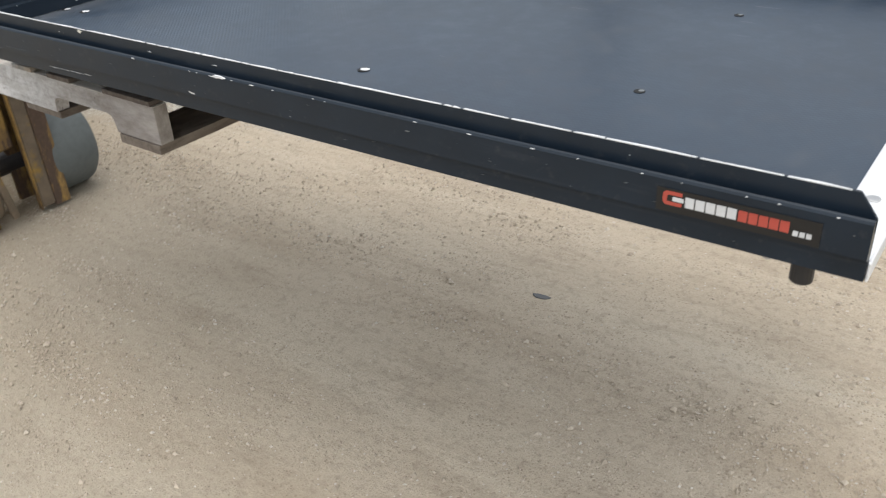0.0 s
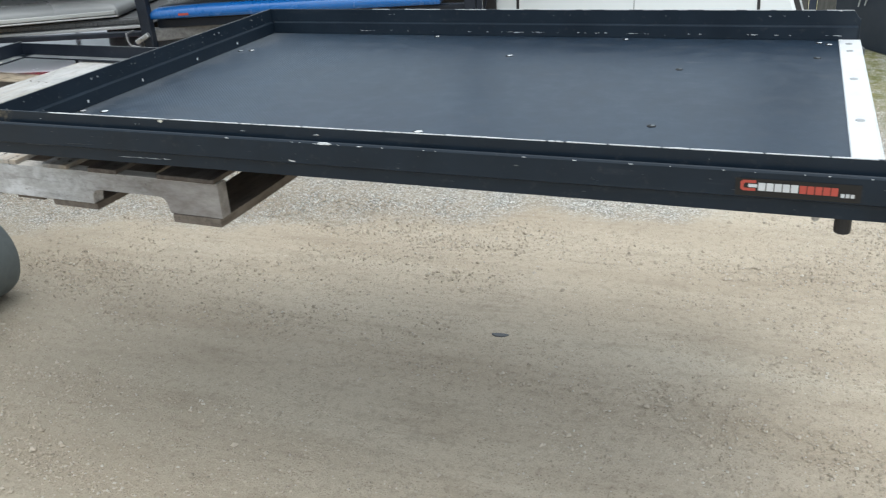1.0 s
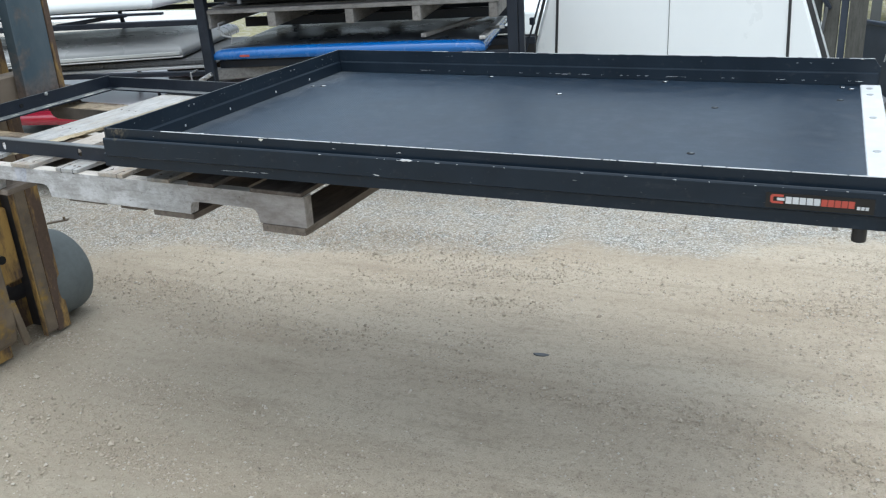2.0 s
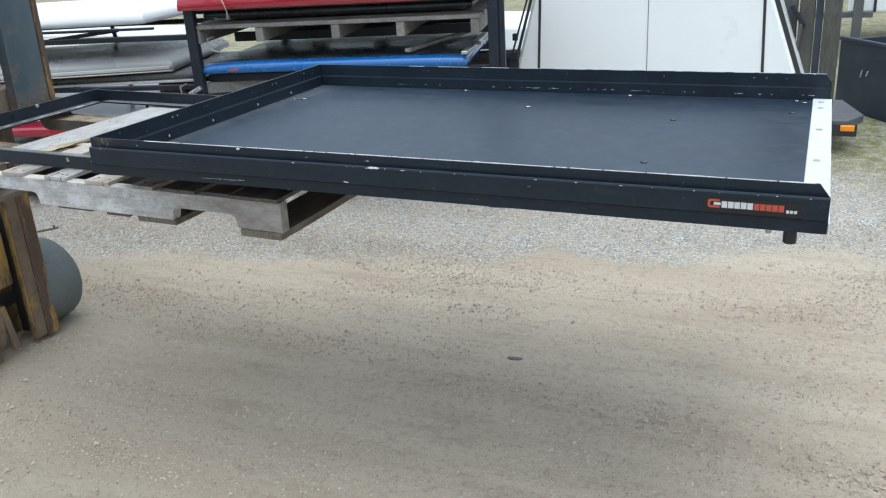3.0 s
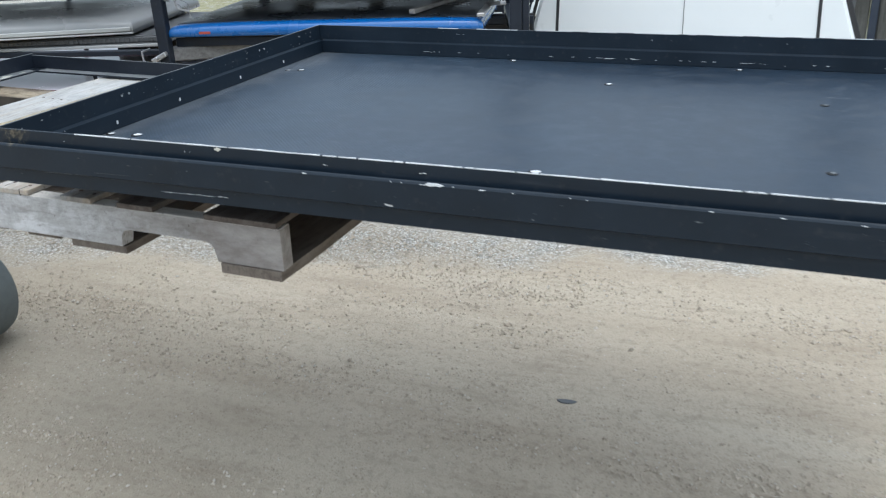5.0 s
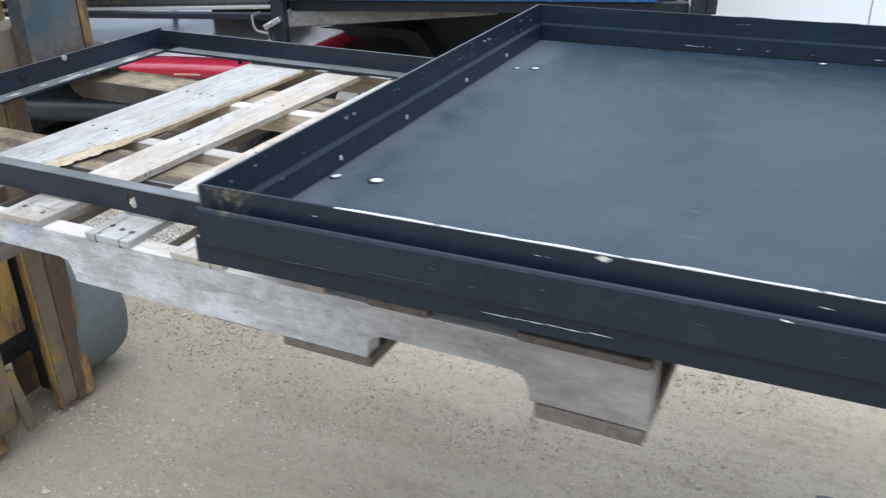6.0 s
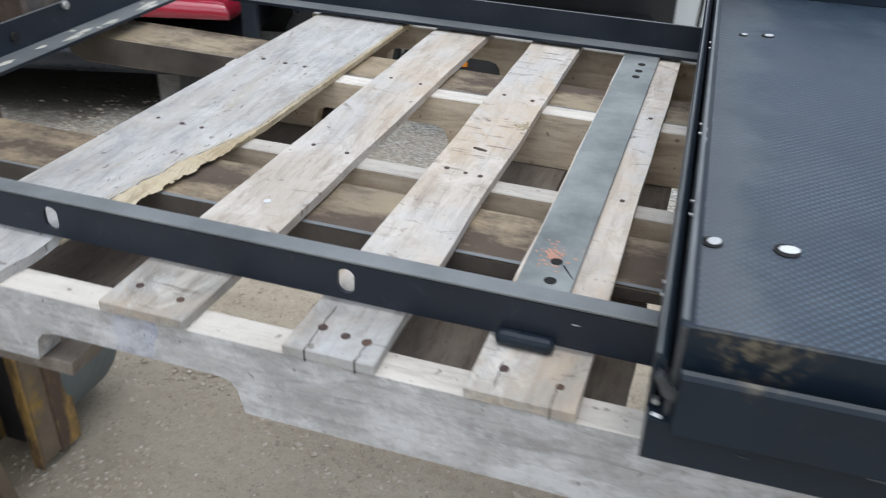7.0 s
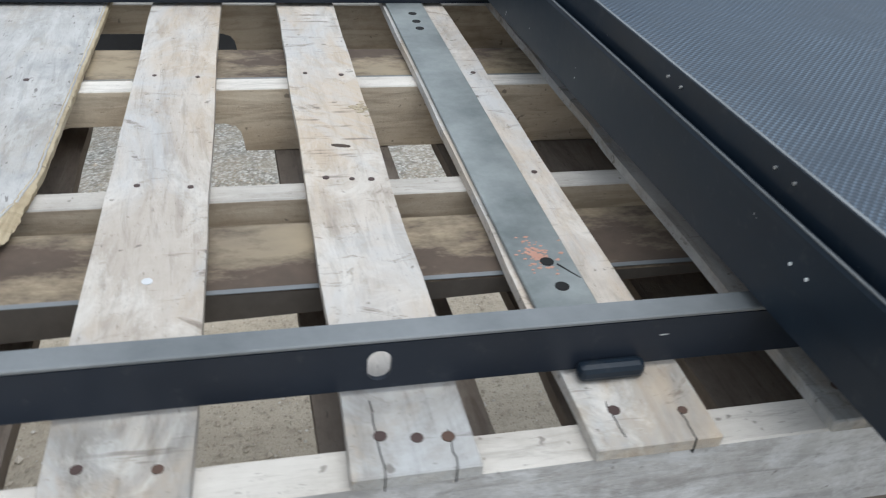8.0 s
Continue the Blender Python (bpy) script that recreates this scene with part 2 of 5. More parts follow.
def make_wood(name, dark, mid, light, along="y", stain=0.4, smear=None, grey_end=False, mottle=False):
    m = Mat(name, 0.85, spec=0.25)
    stretch = {"x": (0.13, 1, 1), "y": (1, 0.13, 1), "z": (1, 1, 0.13)}[along]
    jitter = m.nt.nodes.new("ShaderNodeVectorMath")
    jitter.operation = "ADD"
    m.link(m.pos, jitter.inputs[0])
    off = m.nt.nodes.new("ShaderNodeCombineXYZ")
    for k in range(3):
        m.link(m.calc("MULTIPLY", m.rand, 7.0 + 3 * k), off.inputs[k])
    m.link(off.outputs[0], jitter.inputs[1])
    v = jitter.outputs[0]
    run = m.mapped(stretch, v)
    grain = m.noise(75, 6, 0.7, run, 0.6)
    bands = m.noise(26, 4, 0.6, run, 0.8)
    blot = m.noise(9, 6, 0.7, v)
    cloud = m.noise(4.5, 4, 0.6, v)
    c = m.ramp(m.calc("ADD", m.calc("MULTIPLY", blot, 0.6), m.calc("MULTIPLY", bands, 0.4)), [(0.3, dark), (0.47, mid), (0.68, light)])
    c = m.mix(m.ramp(cloud, [(0.45, grey(0)), (0.7, grey(stain))]), c, dark)
    c = m.mix(m.ramp(grain, [(0.36, grey(0.44)), (0.5, grey(0))]), c, tuple(q * 0.75 for q in dark))
    c = m.mix(m.ramp(grain, [(0.56, grey(0)), (0.72, grey(0.35))]), c, light)
    flecks = m.noise(300, 3, 0.62, m.mapped(tuple(q if q == 1 else 0.25 for q in stretch), v))
    c = m.mix(m.ramp(flecks, [(0.28, grey(0.5)), (0.36, grey(0))]), c, tuple(q * 0.5 for q in dark))
    if mottle:
        tan = m.noise(6, 6, 0.7, m.mapped((2.2, 0.5, 1), v), 0.6)
        c = m.mix(m.ramp(tan, [(0.5, grey(0)), (0.66, grey(0.6))]), c, (0.4, 0.345, 0.275))
        blue = m.noise(13, 6, 0.75, m.mapped((1, 0.5, 1), v), 0.8)
        c = m.mix(m.ramp(blue, [(0.38, grey(0.6)), (0.5, grey(0))]), c, (0.3, 0.305, 0.31))
        c = m.mix(m.ramp(blue, [(0.55, grey(0)), (0.68, grey(0.55))]), c, (0.62, 0.62, 0.61))
        nick = m.noise(120, 3, 0.65, m.mapped((1, 0.3, 1), v), 0.3)
        c = m.mix(m.ramp(nick, [(0.66, grey(0)), (0.7, grey(0.7))]), c, (0.11, 0.1, 0.09))
    if grey_end:
        out = m.calc("ADD", m.axis(1), m.calc("MULTIPLY", m.noise(20, 4, 0.6), 0.03))
        c = m.mix(m.ramp(out, [(0.17, grey(1)), (0.19, grey(0))]), c, (0.66, 0.7, 0.74), "MULTIPLY")
        warm = m.noise(4.5, 6, 0.7, m.mapped((1.5, 0.6, 1), v), 0.7)
        c = m.mix(m.ramp(warm, [(0.48, grey(0)), (0.62, grey(0.55))]), c, (0.46, 0.36, 0.255))
        cool = m.noise(5.5, 6, 0.72, m.mapped((1.2, 0.6, 1), v), 0.8)
        c = m.mix(m.ramp(cool, [(0.38, grey(0.6)), (0.52, grey(0))]), c, (0.47, 0.48, 0.49))
        pale = m.noise(14, 6, 0.75, m.mapped((1, 0.5, 1), v), 0.6)
        c = m.mix(m.ramp(pale, [(0.52, grey(0)), (0.66, grey(0.55))]), c, (0.63, 0.6, 0.555))
        smudge = m.noise(26, 6, 0.75, m.mapped((0.7, 1, 1), v), 0.9)
        c = m.mix(m.ramp(smudge, [(0.59, grey(0)), (0.68, grey(0.75))]), c, (0.17, 0.14, 0.11))
        across = m.noise(130, 3, 0.6, m.mapped((0.12, 1, 1), v))
        worn = m.ramp(m.noise(7, 4, 0.6, v), [(0.5, grey(0)), (0.62, grey(1))])
        c = m.mix(m.calc("MULTIPLY", m.ramp(across, [(0.59, grey(0)), (0.66, grey(0.65))]), worn), c, tuple(q * 0.42 for q in dark))
    tone = m.calc("ADD", m.calc("MULTIPLY", m.rand, 0.3), 0.85)
    n = m.nt.nodes.new("ShaderNodeHueSaturation")
    m.link(c, n.inputs["Color"])
    m.link(tone, n.inputs["Value"])
    if smear:
        sx = m.calc("ADD", m.axis(0), m.calc("MULTIPLY", m.noise(14, 4, 0.6), 0.05))
        wash = m.noise(17, 6, 0.75, m.mapped((0.7, 1, 1), v), 0.25)
        c = m.mix(m.ramp(wash, [(0.47, grey(0)), (0.6, grey(0.7))]), c, (0.58, 0.58, 0.59))
        c = m.mix(m.ramp(wash, [(0.34, grey(0.35)), (0.43, grey(0))]), c, (0.22, 0.205, 0.195))
        fleck = m.noise(85, 5, 0.75, m.mapped((0.5, 1, 1), v), 0.5)
        c = m.mix(m.ramp(fleck, [(0.38, grey(0.32)), (0.48, grey(0))]), c, (0.2, 0.18, 0.17))
        inside = m.calc("MULTIPLY", m.calc("GREATER_THAN", sx, smear[0]), m.calc("LESS_THAN", sx, smear[1]))
        c = m.mix(m.calc("MULTIPLY", inside, m.ramp(m.noise(9, 4, 0.6), [(0.3, grey(0.6)), (0.6, grey(0.15))])), c, (0.14, 0.2, 0.42))
        old = m.calc("ADD", m.axis(0), m.calc("MULTIPLY", m.noise(7, 5, 0.7), 0.5))
        c = m.mix(m.ramp(old, [(0.3, grey(0)), (0.7, grey(0.85))]), c, m.ramp(m.noise(16, 6, 0.7, m.mapped((0.35, 1, 1), v)), [(0.34, (0.14, 0.115, 0.1)), (0.5, (0.25, 0.225, 0.21)), (0.64, (0.36, 0.335, 0.315))]))
        m.link(c, n.inputs["Color"])
    spots = m.noise(70, 2, 0.5, v)
    c = m.mix(m.ramp(spots, [(0.7, grey(0)), (0.74, grey(0.6))]), n.outputs[0], (0.1, 0.085, 0.07))
    m.color(c)
    m.bump(grain, 0.55, 0.003)
    m.bump(m.noise(220, 3, 0.6, v), 0.35, 0.001)
    return m.m


def make_metal(name, a, b, rough=0.5, metal=0.6, rust=None, amount=0.6, scale=8, streak=(1, 1, 1)):
    m = Mat(name, rough, metal)
    run = m.mapped(streak)
    n = m.noise(scale, 6, 0.65, run)
    c = m.ramp(n, [(0.32, a), (0.68, b)])
    f = m.noise(scale * 6, 4, 0.6)
    if rust:
        mask = m.ramp(m.noise(scale * 0.7, 7, 0.72, run), [(amount - 0.06, grey(0)), (amount + 0.05, grey(1))])
        r = m.mix(f, rust, tuple(v * 0.45 for v in rust))
        c = m.mix(mask, c, r)
        m.link(m.calc("MULTIPLY", m.calc("SUBTRACT", 1.0, mask), metal), m.b.inputs["Metallic"])
        m.rough(m.ramp(mask, [(0, grey(rough)), (1, grey(0.85))]))
    m.color(c)
    m.bump(f, 0.2, 0.002)
    return m.m


def make_gel(name, c, rough=0.22, dirt=0.25):
    m = Mat(name, rough)
    n = m.noise(3, 5, 0.65)
    col = m.mix(m.ramp(n, [(0.45, grey(0)), (0.8, grey(dirt))]), c, tuple(v * 0.5 + 0.12 for v in c))
    f = m.noise(50, 4, 0.6)
    col = m.mix(m.ramp(f, [(0.6, grey(0)), (0.75, grey(dirt))]), col, tuple(v * 0.6 + 0.05 for v in c))
    m.color(col)
    m.rough(m.ramp(n, [(0.3, grey(rough)), (0.7, grey(min(1, rough + 0.2)))]))
    return m.m


def make_plain(name, c, rough=0.6, metal=0.0):
    m = Mat(name, rough, metal)
    n = m.noise(40, 4, 0.6)
    m.color(m.mix(m.ramp(n, [(0.4, grey(0)), (0.7, grey(0.5))]), c, tuple(v * 0.75 for v in c)))
    return m.m


GROUND = make_ground()
BLACK = make_black_paint(grime=(0.04, -0.004, 1.163))
BLACK_RAIL = make_black_paint("worn_black_frame_paint", 0.0135, 0.66, blue=1.9)
RACK_BLACK = make_black_paint("faded_black_rack_paint", 0.015, 0.7, blue=1.9)
RUBBER = make_mat_floor()
ALU = make_metal("scuffed_aluminium", (0.74, 0.75, 0.76), (0.62, 0.63, 0.64), 0.55, 0.25)
BARE = make_metal("bare_worn_edge", (0.72, 0.73, 0.74), (0.52, 0.53, 0.54), 0.6, 0.1)
ZINC = make_metal("dull_zinc_plate", (0.14, 0.157, 0.155), (0.34, 0.36, 0.352), 0.45, 0.3, (0.36, 0.2, 0.13), 0.74, 9)
CLAMP_STEEL = make_metal("tarnished_clamp_steel", (0.2, 0.205, 0.21), (0.36, 0.365, 0.37), 0.45, 0.3, scale=30)
STEEL = make_metal("dull_steel", (0.4, 0.4, 0.4), (0.55, 0.55, 0.55), 0.45, 0.8)
DECK_WOOD = make_wood("weathered_deck_board", (0.285, 0.243, 0.2), (0.45, 0.4, 0.348), (0.585, 0.537, 0.483), "y", 0.3, grey_end=True)
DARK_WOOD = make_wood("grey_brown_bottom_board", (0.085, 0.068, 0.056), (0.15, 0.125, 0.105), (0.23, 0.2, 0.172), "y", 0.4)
STRINGER_WOOD = make_wood("grey_stringer_wood", (0.25, 0.243, 0.238), (0.38, 0.372, 0.366), (0.5, 0.492, 0.486), "x", 0.3, smear=(-0.475, -0.43))
TAN_WOOD = make_wood("tan_stringer_wood", (0.29, 0.225, 0.16), (0.46, 0.38, 0.285), (0.64, 0.56, 0.44), "x", 0.35)
COOL_DECK = make_wood("cool_weathered_board", (0.29, 0.28, 0.265), (0.45, 0.44, 0.425), (0.58, 0.57, 0.555), "y", 0.25, mottle=True)
RAW_WOOD = make_wood("fresh_broken_wood", (0.25, 0.185, 0.1), (0.47, 0.39, 0.265), (0.62, 0.55, 0.42), "y", 0.15)
POST_WOOD = make_wood("old_grey_post_wood", (0.05, 0.049, 0.044), (0.085, 0.083, 0.075), (0.13, 0.127, 0.115), "z", 0.4)
GREY_WOOD = make_wood("old_grey_pallet_wood", (0.11, 0.104, 0.098), (0.19, 0.183, 0.174), (0.31, 0.3, 0.288), "x", 0.4)
NAIL = make_plain("rusty_nail", (0.07, 0.045, 0.04), 0.7, 0.2)
HOLE = make_plain("dark_hole", (0.008, 0.008, 0.008), 0.9)
FORK_STEEL = make_metal("worn_tan_fork_steel", (0.19, 0.15, 0.1), (0.33, 0.26, 0.165), 0.45, 0.0, (0.11, 0.078, 0.056), 0.53, 7, (0.5, 1, 1))
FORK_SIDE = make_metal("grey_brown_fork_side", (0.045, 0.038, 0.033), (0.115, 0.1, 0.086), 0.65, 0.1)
MAST_YELLOW = make_metal("rusty_yellow_mast_paint", (0.27, 0.165, 0.042), (0.37, 0.23, 0.065), 0.6, 0.0, (0.12, 0.078, 0.055), 0.5, 9, (1, 1, 0.3))
TRUCK_PAINT = make_metal("faded_yellow_truck_paint", (0.4, 0.25, 0.04), (0.46, 0.3, 0.06), 0.5, 0.0, (0.16, 0.1, 0.06), 0.7, 5)
MAST_DARK = make_metal("greasy_dark_mast_steel", (0.035, 0.035, 0.04), (0.075, 0.07, 0.07), 0.45, 0.3, (0.15, 0.09, 0.065), 0.6, 5)


def make_shank():
    """Blue-grey steel, rubbed down to brown rust near the fork heel."""
    m = Mat("blue_grey_shank_steel", 0.5, 0.15)
    n = m.noise(7, 6, 0.65, m.mapped((1, 1, 0.4)))
    f = m.noise(45, 4, 0.6)
    c = m.ramp(n, [(0.32, (0.045, 0.07, 0.09)), (0.68, (0.085, 0.11, 0.13))])
    rub = m.calc("SUBTRACT", m.axis(2), m.calc("MULTIPLY", m.noise(9, 6, 0.7, m.mapped((1, 1, 0.5))), 0.34))
    rust = m.ramp(f, [(0.35, (0.1, 0.068, 0.05)), (0.65, (0.2, 0.15, 0.12))])
    c = m.mix(m.ramp(m.calc("SUBTRACT", rub, 0.5), [(0.38, grey(0.9)), (0.5, grey(0))]), c, rust)
    c = m.mix(m.ramp(m.noise(5, 6, 0.7), [(0.6, grey(0)), (0.68, grey(0.5))]), c, rust)
    m.color(c)
    m.bump(f, 0.2, 0.002)
    return m.m


MAST_BLUE = make_shank()
TYRE_GREY = make_plain("grey_tyre_rubber", (0.12, 0.135, 0.135), 0.75)
TYRE_BLACK = make_plain("black_tyre_rubber", (0.02, 0.02, 0.021), 0.85)
BLUE = make_gel("blue_gelcoat", (0.01, 0.12, 0.4), 0.15, 0.1)
COVER_DARK = make_gel("dusty_dark_cover_top", (0.02, 0.025, 0.033), 0.2, 0.3)
SILVER = make_gel("silver_grey_cover", (0.25, 0.255, 0.255), 0.2, 0.08)
CHARCOAL = make_gel("charcoal_cover", (0.085, 0.088, 0.092), 0.35, 0.4)
WHITE_GEL = make_gel("white_gelcoat", (0.84, 0.865, 0.87), 0.25, 0.05)
RED = make_gel("red_gelcoat", (0.38, 0.018, 0.045), 0.06, 0.05)
# pale colour that paints the reflected sky on the low red cover
SKY_LILAC = make_gel("lilac_sky_reflection", (0.86, 0.82, 0.86), 0.1, 0.12)
RED.node_tree.nodes["Principled BSDF"].inputs["Coat Weight"].default_value = 1.0
BLUE.node_tree.nodes["Principled BSDF"].inputs["Coat Weight"].default_value = 0.6
PANEL_GREY = make_gel("ribbed_grey_panel", (0.1, 0.102, 0.105), 0.4, 0.2)
PALE_TRIM = make_gel("pale_grey_trim", (0.46, 0.465, 0.455), 0.35, 0.3)
NAVY = make_gel("navy_painted_steel", (0.013, 0.022, 0.042), 0.4, 0.3)
BLACK_PLASTIC = make_gel("black_plastic", (0.012, 0.012, 0.014), 0.4, 0.2)
ALLOY = make_metal("dirty_alloy", (0.52, 0.5, 0.43), (0.66, 0.64, 0.57), 0.5, 0.1, (0.28, 0.2, 0.11), 0.62, 14)
AMBER = make_plain("amber_lens", (0.85, 0.27, 0.01), 0.25)
STICKER = make_plain("black_sticker", (0.008, 0.008, 0.009), 0.35)
STICKER_WHITE = make_plain("white_print", (0.55, 0.56, 0.57), 0.5)
STICKER_RED = make_plain("red_print", (0.4, 0.065, 0.045), 0.5)
PINK = make_plain("pinkish_paint_scuff", (0.55, 0.3, 0.22), 0.7)
GREY_RAIL = make_metal("worn_grey_flange", (0.12, 0.13, 0.135), (0.21, 0.22, 0.225), 0.5, 0.2)
# boards under the tray: brown wood with the tray's shade in its colour
DARK_DECK = make_wood("tray_shaded_deck_board", (0.06, 0.047, 0.04), (0.11, 0.09, 0.078), (0.2, 0.175, 0.155), "y", 0.35)
# paler tops: partly bleached wood, partly skylight put into the colour
BLEACHED_LIT = make_wood("bleached_lit_stringer_top", (0.34, 0.308, 0.27), (0.51, 0.475, 0.43), (0.64, 0.605, 0.555), "x", 0.35)
RUST_NAIL = make_plain("brown_rusty_nail", (0.085, 0.05, 0.036), 0.8)
KNOT = make_plain("brown_knot", (0.06, 0.042, 0.03), 0.85)
CARRIAGE = make_metal("rusty_brown_carriage", (0.15, 0.118, 0.088), (0.23, 0.185, 0.14), 0.65, 0.05, (0.09, 0.06, 0.045), 0.58, 5)
MAST_BROWN = make_metal("brown_worn_mast_face", (0.1, 0.078, 0.056), (0.19, 0.145, 0.1), 0.6, 0.1, (0.36, 0.23, 0.06), 0.6, 8)
CUT_EDGE = make_metal("scuffed_grey_cut_edge", (0.05, 0.055, 0.06), (0.1, 0.105, 0.112), 0.45, 0.3, scale=60)
CONCRETE = make_metal("pale_concrete", (0.56, 0.55, 0.53), (0.68, 0.67, 0.65), 0.9, 0.0, scale=3)
SEAM = make_plain("black_rubber_seal", (0.03, 0.03, 0.032), 0.6)
GREY_WOOD_V = make_wood("grey_end_grain_wood", (0.14, 0.131, 0.122), (0.23, 0.217, 0.204), (0.33, 0.315, 0.298), "y", 0.4)
GREY_PLANK = make_wood("grey_upright_plank", (0.06, 0.062, 0.06), (0.1, 0.104, 0.1), (0.15, 0.155, 0.148), "z", 0.4)
STONE = Mat("loose_stone", 0.9)
STONE.color(STONE.ramp(STONE.island, [(0, (0.3, 0.255, 0.2)), (0.25, (0.38, 0.325, 0.255)), (0.55, (0.45, 0.385, 0.305)), (0.88, (0.48, 0.42, 0.345)), (1, (0.54, 0.5, 0.435))]))
STONE = STONE.m


# ---------------- mesh helpers ----------------
def part(name, bm, material, parent=None, label="", smooth=False):
    me = bpy.data.meshes.new(name)
    bmesh.ops.recalc_face_normals(bm, faces=bm.faces[:])
    bm.to_mesh(me)
    bm.free()
    for mat in material if isinstance(material, (list, tuple)) else [material]:
        me.materials.append(mat)
    if smooth:
        for f in me.polygons:
            f.use_smooth = True
    ob = new(name, me)
    if parent:
        ob.parent = parent
    if label:
        ob["label"] = label
    return ob


def thing(name, label, category, group="", kind=""):
    return tagged(new(name), label, category, group, kind)


def add_box(bm, x0, x1, y0, y1, z0, z1, bevel=0.0, seg=2):
    r = bmesh.ops.create_cube(bm, size=1.0)
    vs = r["verts"]
    for v in vs:
        v.co = Vector(((x0 + x1) / 2 + v.co.x * (x1 - x0), (y0 + y1) / 2 + v.co.y * (y1 - y0), (z0 + z1) / 2 + v.co.z * (z1 - z0)))
    if bevel:
        es = list({e for v in vs for e in v.link_edges})
        bmesh.ops.bevel(bm, geom=es, offset=bevel, segments=seg, affect="EDGES", profile=0.5)
    return bm


def box(x0, x1, y0, y1, z0, z1, bevel=0.003, seg=2):
    return add_box(bmesh.new(), x0, x1, y0, y1, z0, z1, bevel, seg)


def add_prism(bm, pts, axis, a, b, bevel=0.0):
    """Extrudes a polygon along an axis from a to b; the points are the two other axes, in x, y, z order."""
    place = {"x": lambda u, v, w: (w, u, v), "y": lambda u, v, w: (u, w, v), "z": lambda u, v, w: (u, v, w)}[axis]
    lo = [bm.verts.new(place(u, v, a)) for u, v in pts]
    hi = [bm.verts.new(place(u, v, b)) for u, v in pts]
    faces = [bm.faces.new(lo), bm.faces.new(hi)]
    n = len(pts)
    for k in range(n):
        faces.append(bm.faces.new((lo[k], lo[(k + 1) % n], hi[(k + 1) % n], hi[k])))
    if bevel:
        es = list({e for f in faces for e in f.edges})
        bmesh.ops.bevel(bm, geom=es, offset=bevel, segments=1, affect="EDGES")
    return bm


def prism(pts, axis, a, b, bevel=0.0):
    return add_prism(bmesh.new(), pts, axis, a, b, bevel)


def add_cyl(bm, m, r, depth, seg=20, r2=None, bevel=0.0):
    res = bmesh.ops.create_cone(bm, cap_ends=True, segments=seg, radius1=r, radius2=r if r2 is None else r2, depth=depth)
    if bevel:
        es = [e for e in {e for v in res["verts"] for e in v.link_edges} if len(e.link_faces) == 2 and any(len(f.verts) > 4 for f in e.link_faces)]
        new_geo = bmesh.ops.bevel(bm, geom=es, offset=bevel, segments=3, affect="EDGES", profile=0.5)
        vs = {v for f in new_geo["faces"] for v in f.verts} | {v for v in res["verts"] if v.is_valid}
        vs = set(vs)
        for v in list(vs):
            for f in v.link_faces:
                vs.update(f.verts)
    else:
        vs = res["verts"]
    bmesh.ops.transform(bm, matrix=m, verts=list(vs))
    return bm


def cyl(m, r, depth, seg=20, r2=None, bevel=0.0):
    return add_cyl(bmesh.new(), m, r, depth, seg, r2, bevel)


def bar(p, q, w, h, bevel=0.003):
    """A straight bar of section w x h between two points."""
    p, q = Vector(p), Vector(q)
    bm = box(-w / 2, w / 2, -h / 2, h / 2, 0, (q - p).length, bevel, 1)
    m = Matrix.Translation(p) @ (q - p).to_track_quat("Z", "Y").to_matrix().to_4x4()
    bmesh.ops.transform(bm, matrix=m, verts=bm.verts)
    return bm


def ring(points, section):
    """Sweeps a closed section of (out, up) offsets along an open polyline in plan with mitred corners."""
    bm = bmesh.new()
    pts = [Vector((p[0], p[1], 0)) for p in points]
    rows = []
    for k, p in enumerate(pts):
        d0 = (p - pts[k - 1]).normalized() if k else None
        d1 = (pts[k + 1] - p).normalized() if k < len(pts) - 1 else None
        d0, d1 = d0 or d1, d1 or d0
        n0, n1 = Vector((d0.y, -d0.x, 0)), Vector((d1.y, -d1.x, 0))
        n = (n0 + n1).normalized()
        n /= max(0.2, n.dot(n0))
        rows.append([bm.verts.new(p + n * o + Vector((0, 0, u))) for o, u in section])
    m = len(section)
    for a, b in zip(rows, rows[1:]):
        for k in range(m):
            bm.faces.new((a[k], a[(k + 1) % m], b[(k + 1) % m], b[k]))
    bm.faces.new(rows[0])
    bm.faces.new(rows[-1])
    return bm


# ---------------- ground ----------------
def build_ground():
    bm = bmesh.new()
    n = 120
    x0, x1, y0, y1 = -6.0, 6.0, -4.0, 8.0
    xs = [-900, -60, -12] + [x0 + (x1 - x0) * k / n for k in range(n + 1)] + [12, 60, 900]
    ys = [-900, -60, -12] + [y0 + (y1 - y0) * k / n for k in range(n + 1)] + [14, 60, 900]
    grid = []
    for y in ys:
        row = []
        for x in xs:
            near = max(0.0, 1 - max(abs(x), abs(y - 2)) / 7)
            z = near * (0.014 * noise.noise(Vector((x * 0.5, y * 2.2, 0))) + 0.006 * noise.noise(Vector((x * 3, y * 4, 5))))
            row.append(bm.verts.new((x, y, z)))
        grid.append(row)
    for a, b in zip(grid, grid[1:]):
        for k in range(len(a) - 1):
            bm.faces.new((a[k], a[k + 1], b[k + 1], b[k]))
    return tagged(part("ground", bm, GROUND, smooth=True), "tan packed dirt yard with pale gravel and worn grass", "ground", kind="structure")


build_ground()


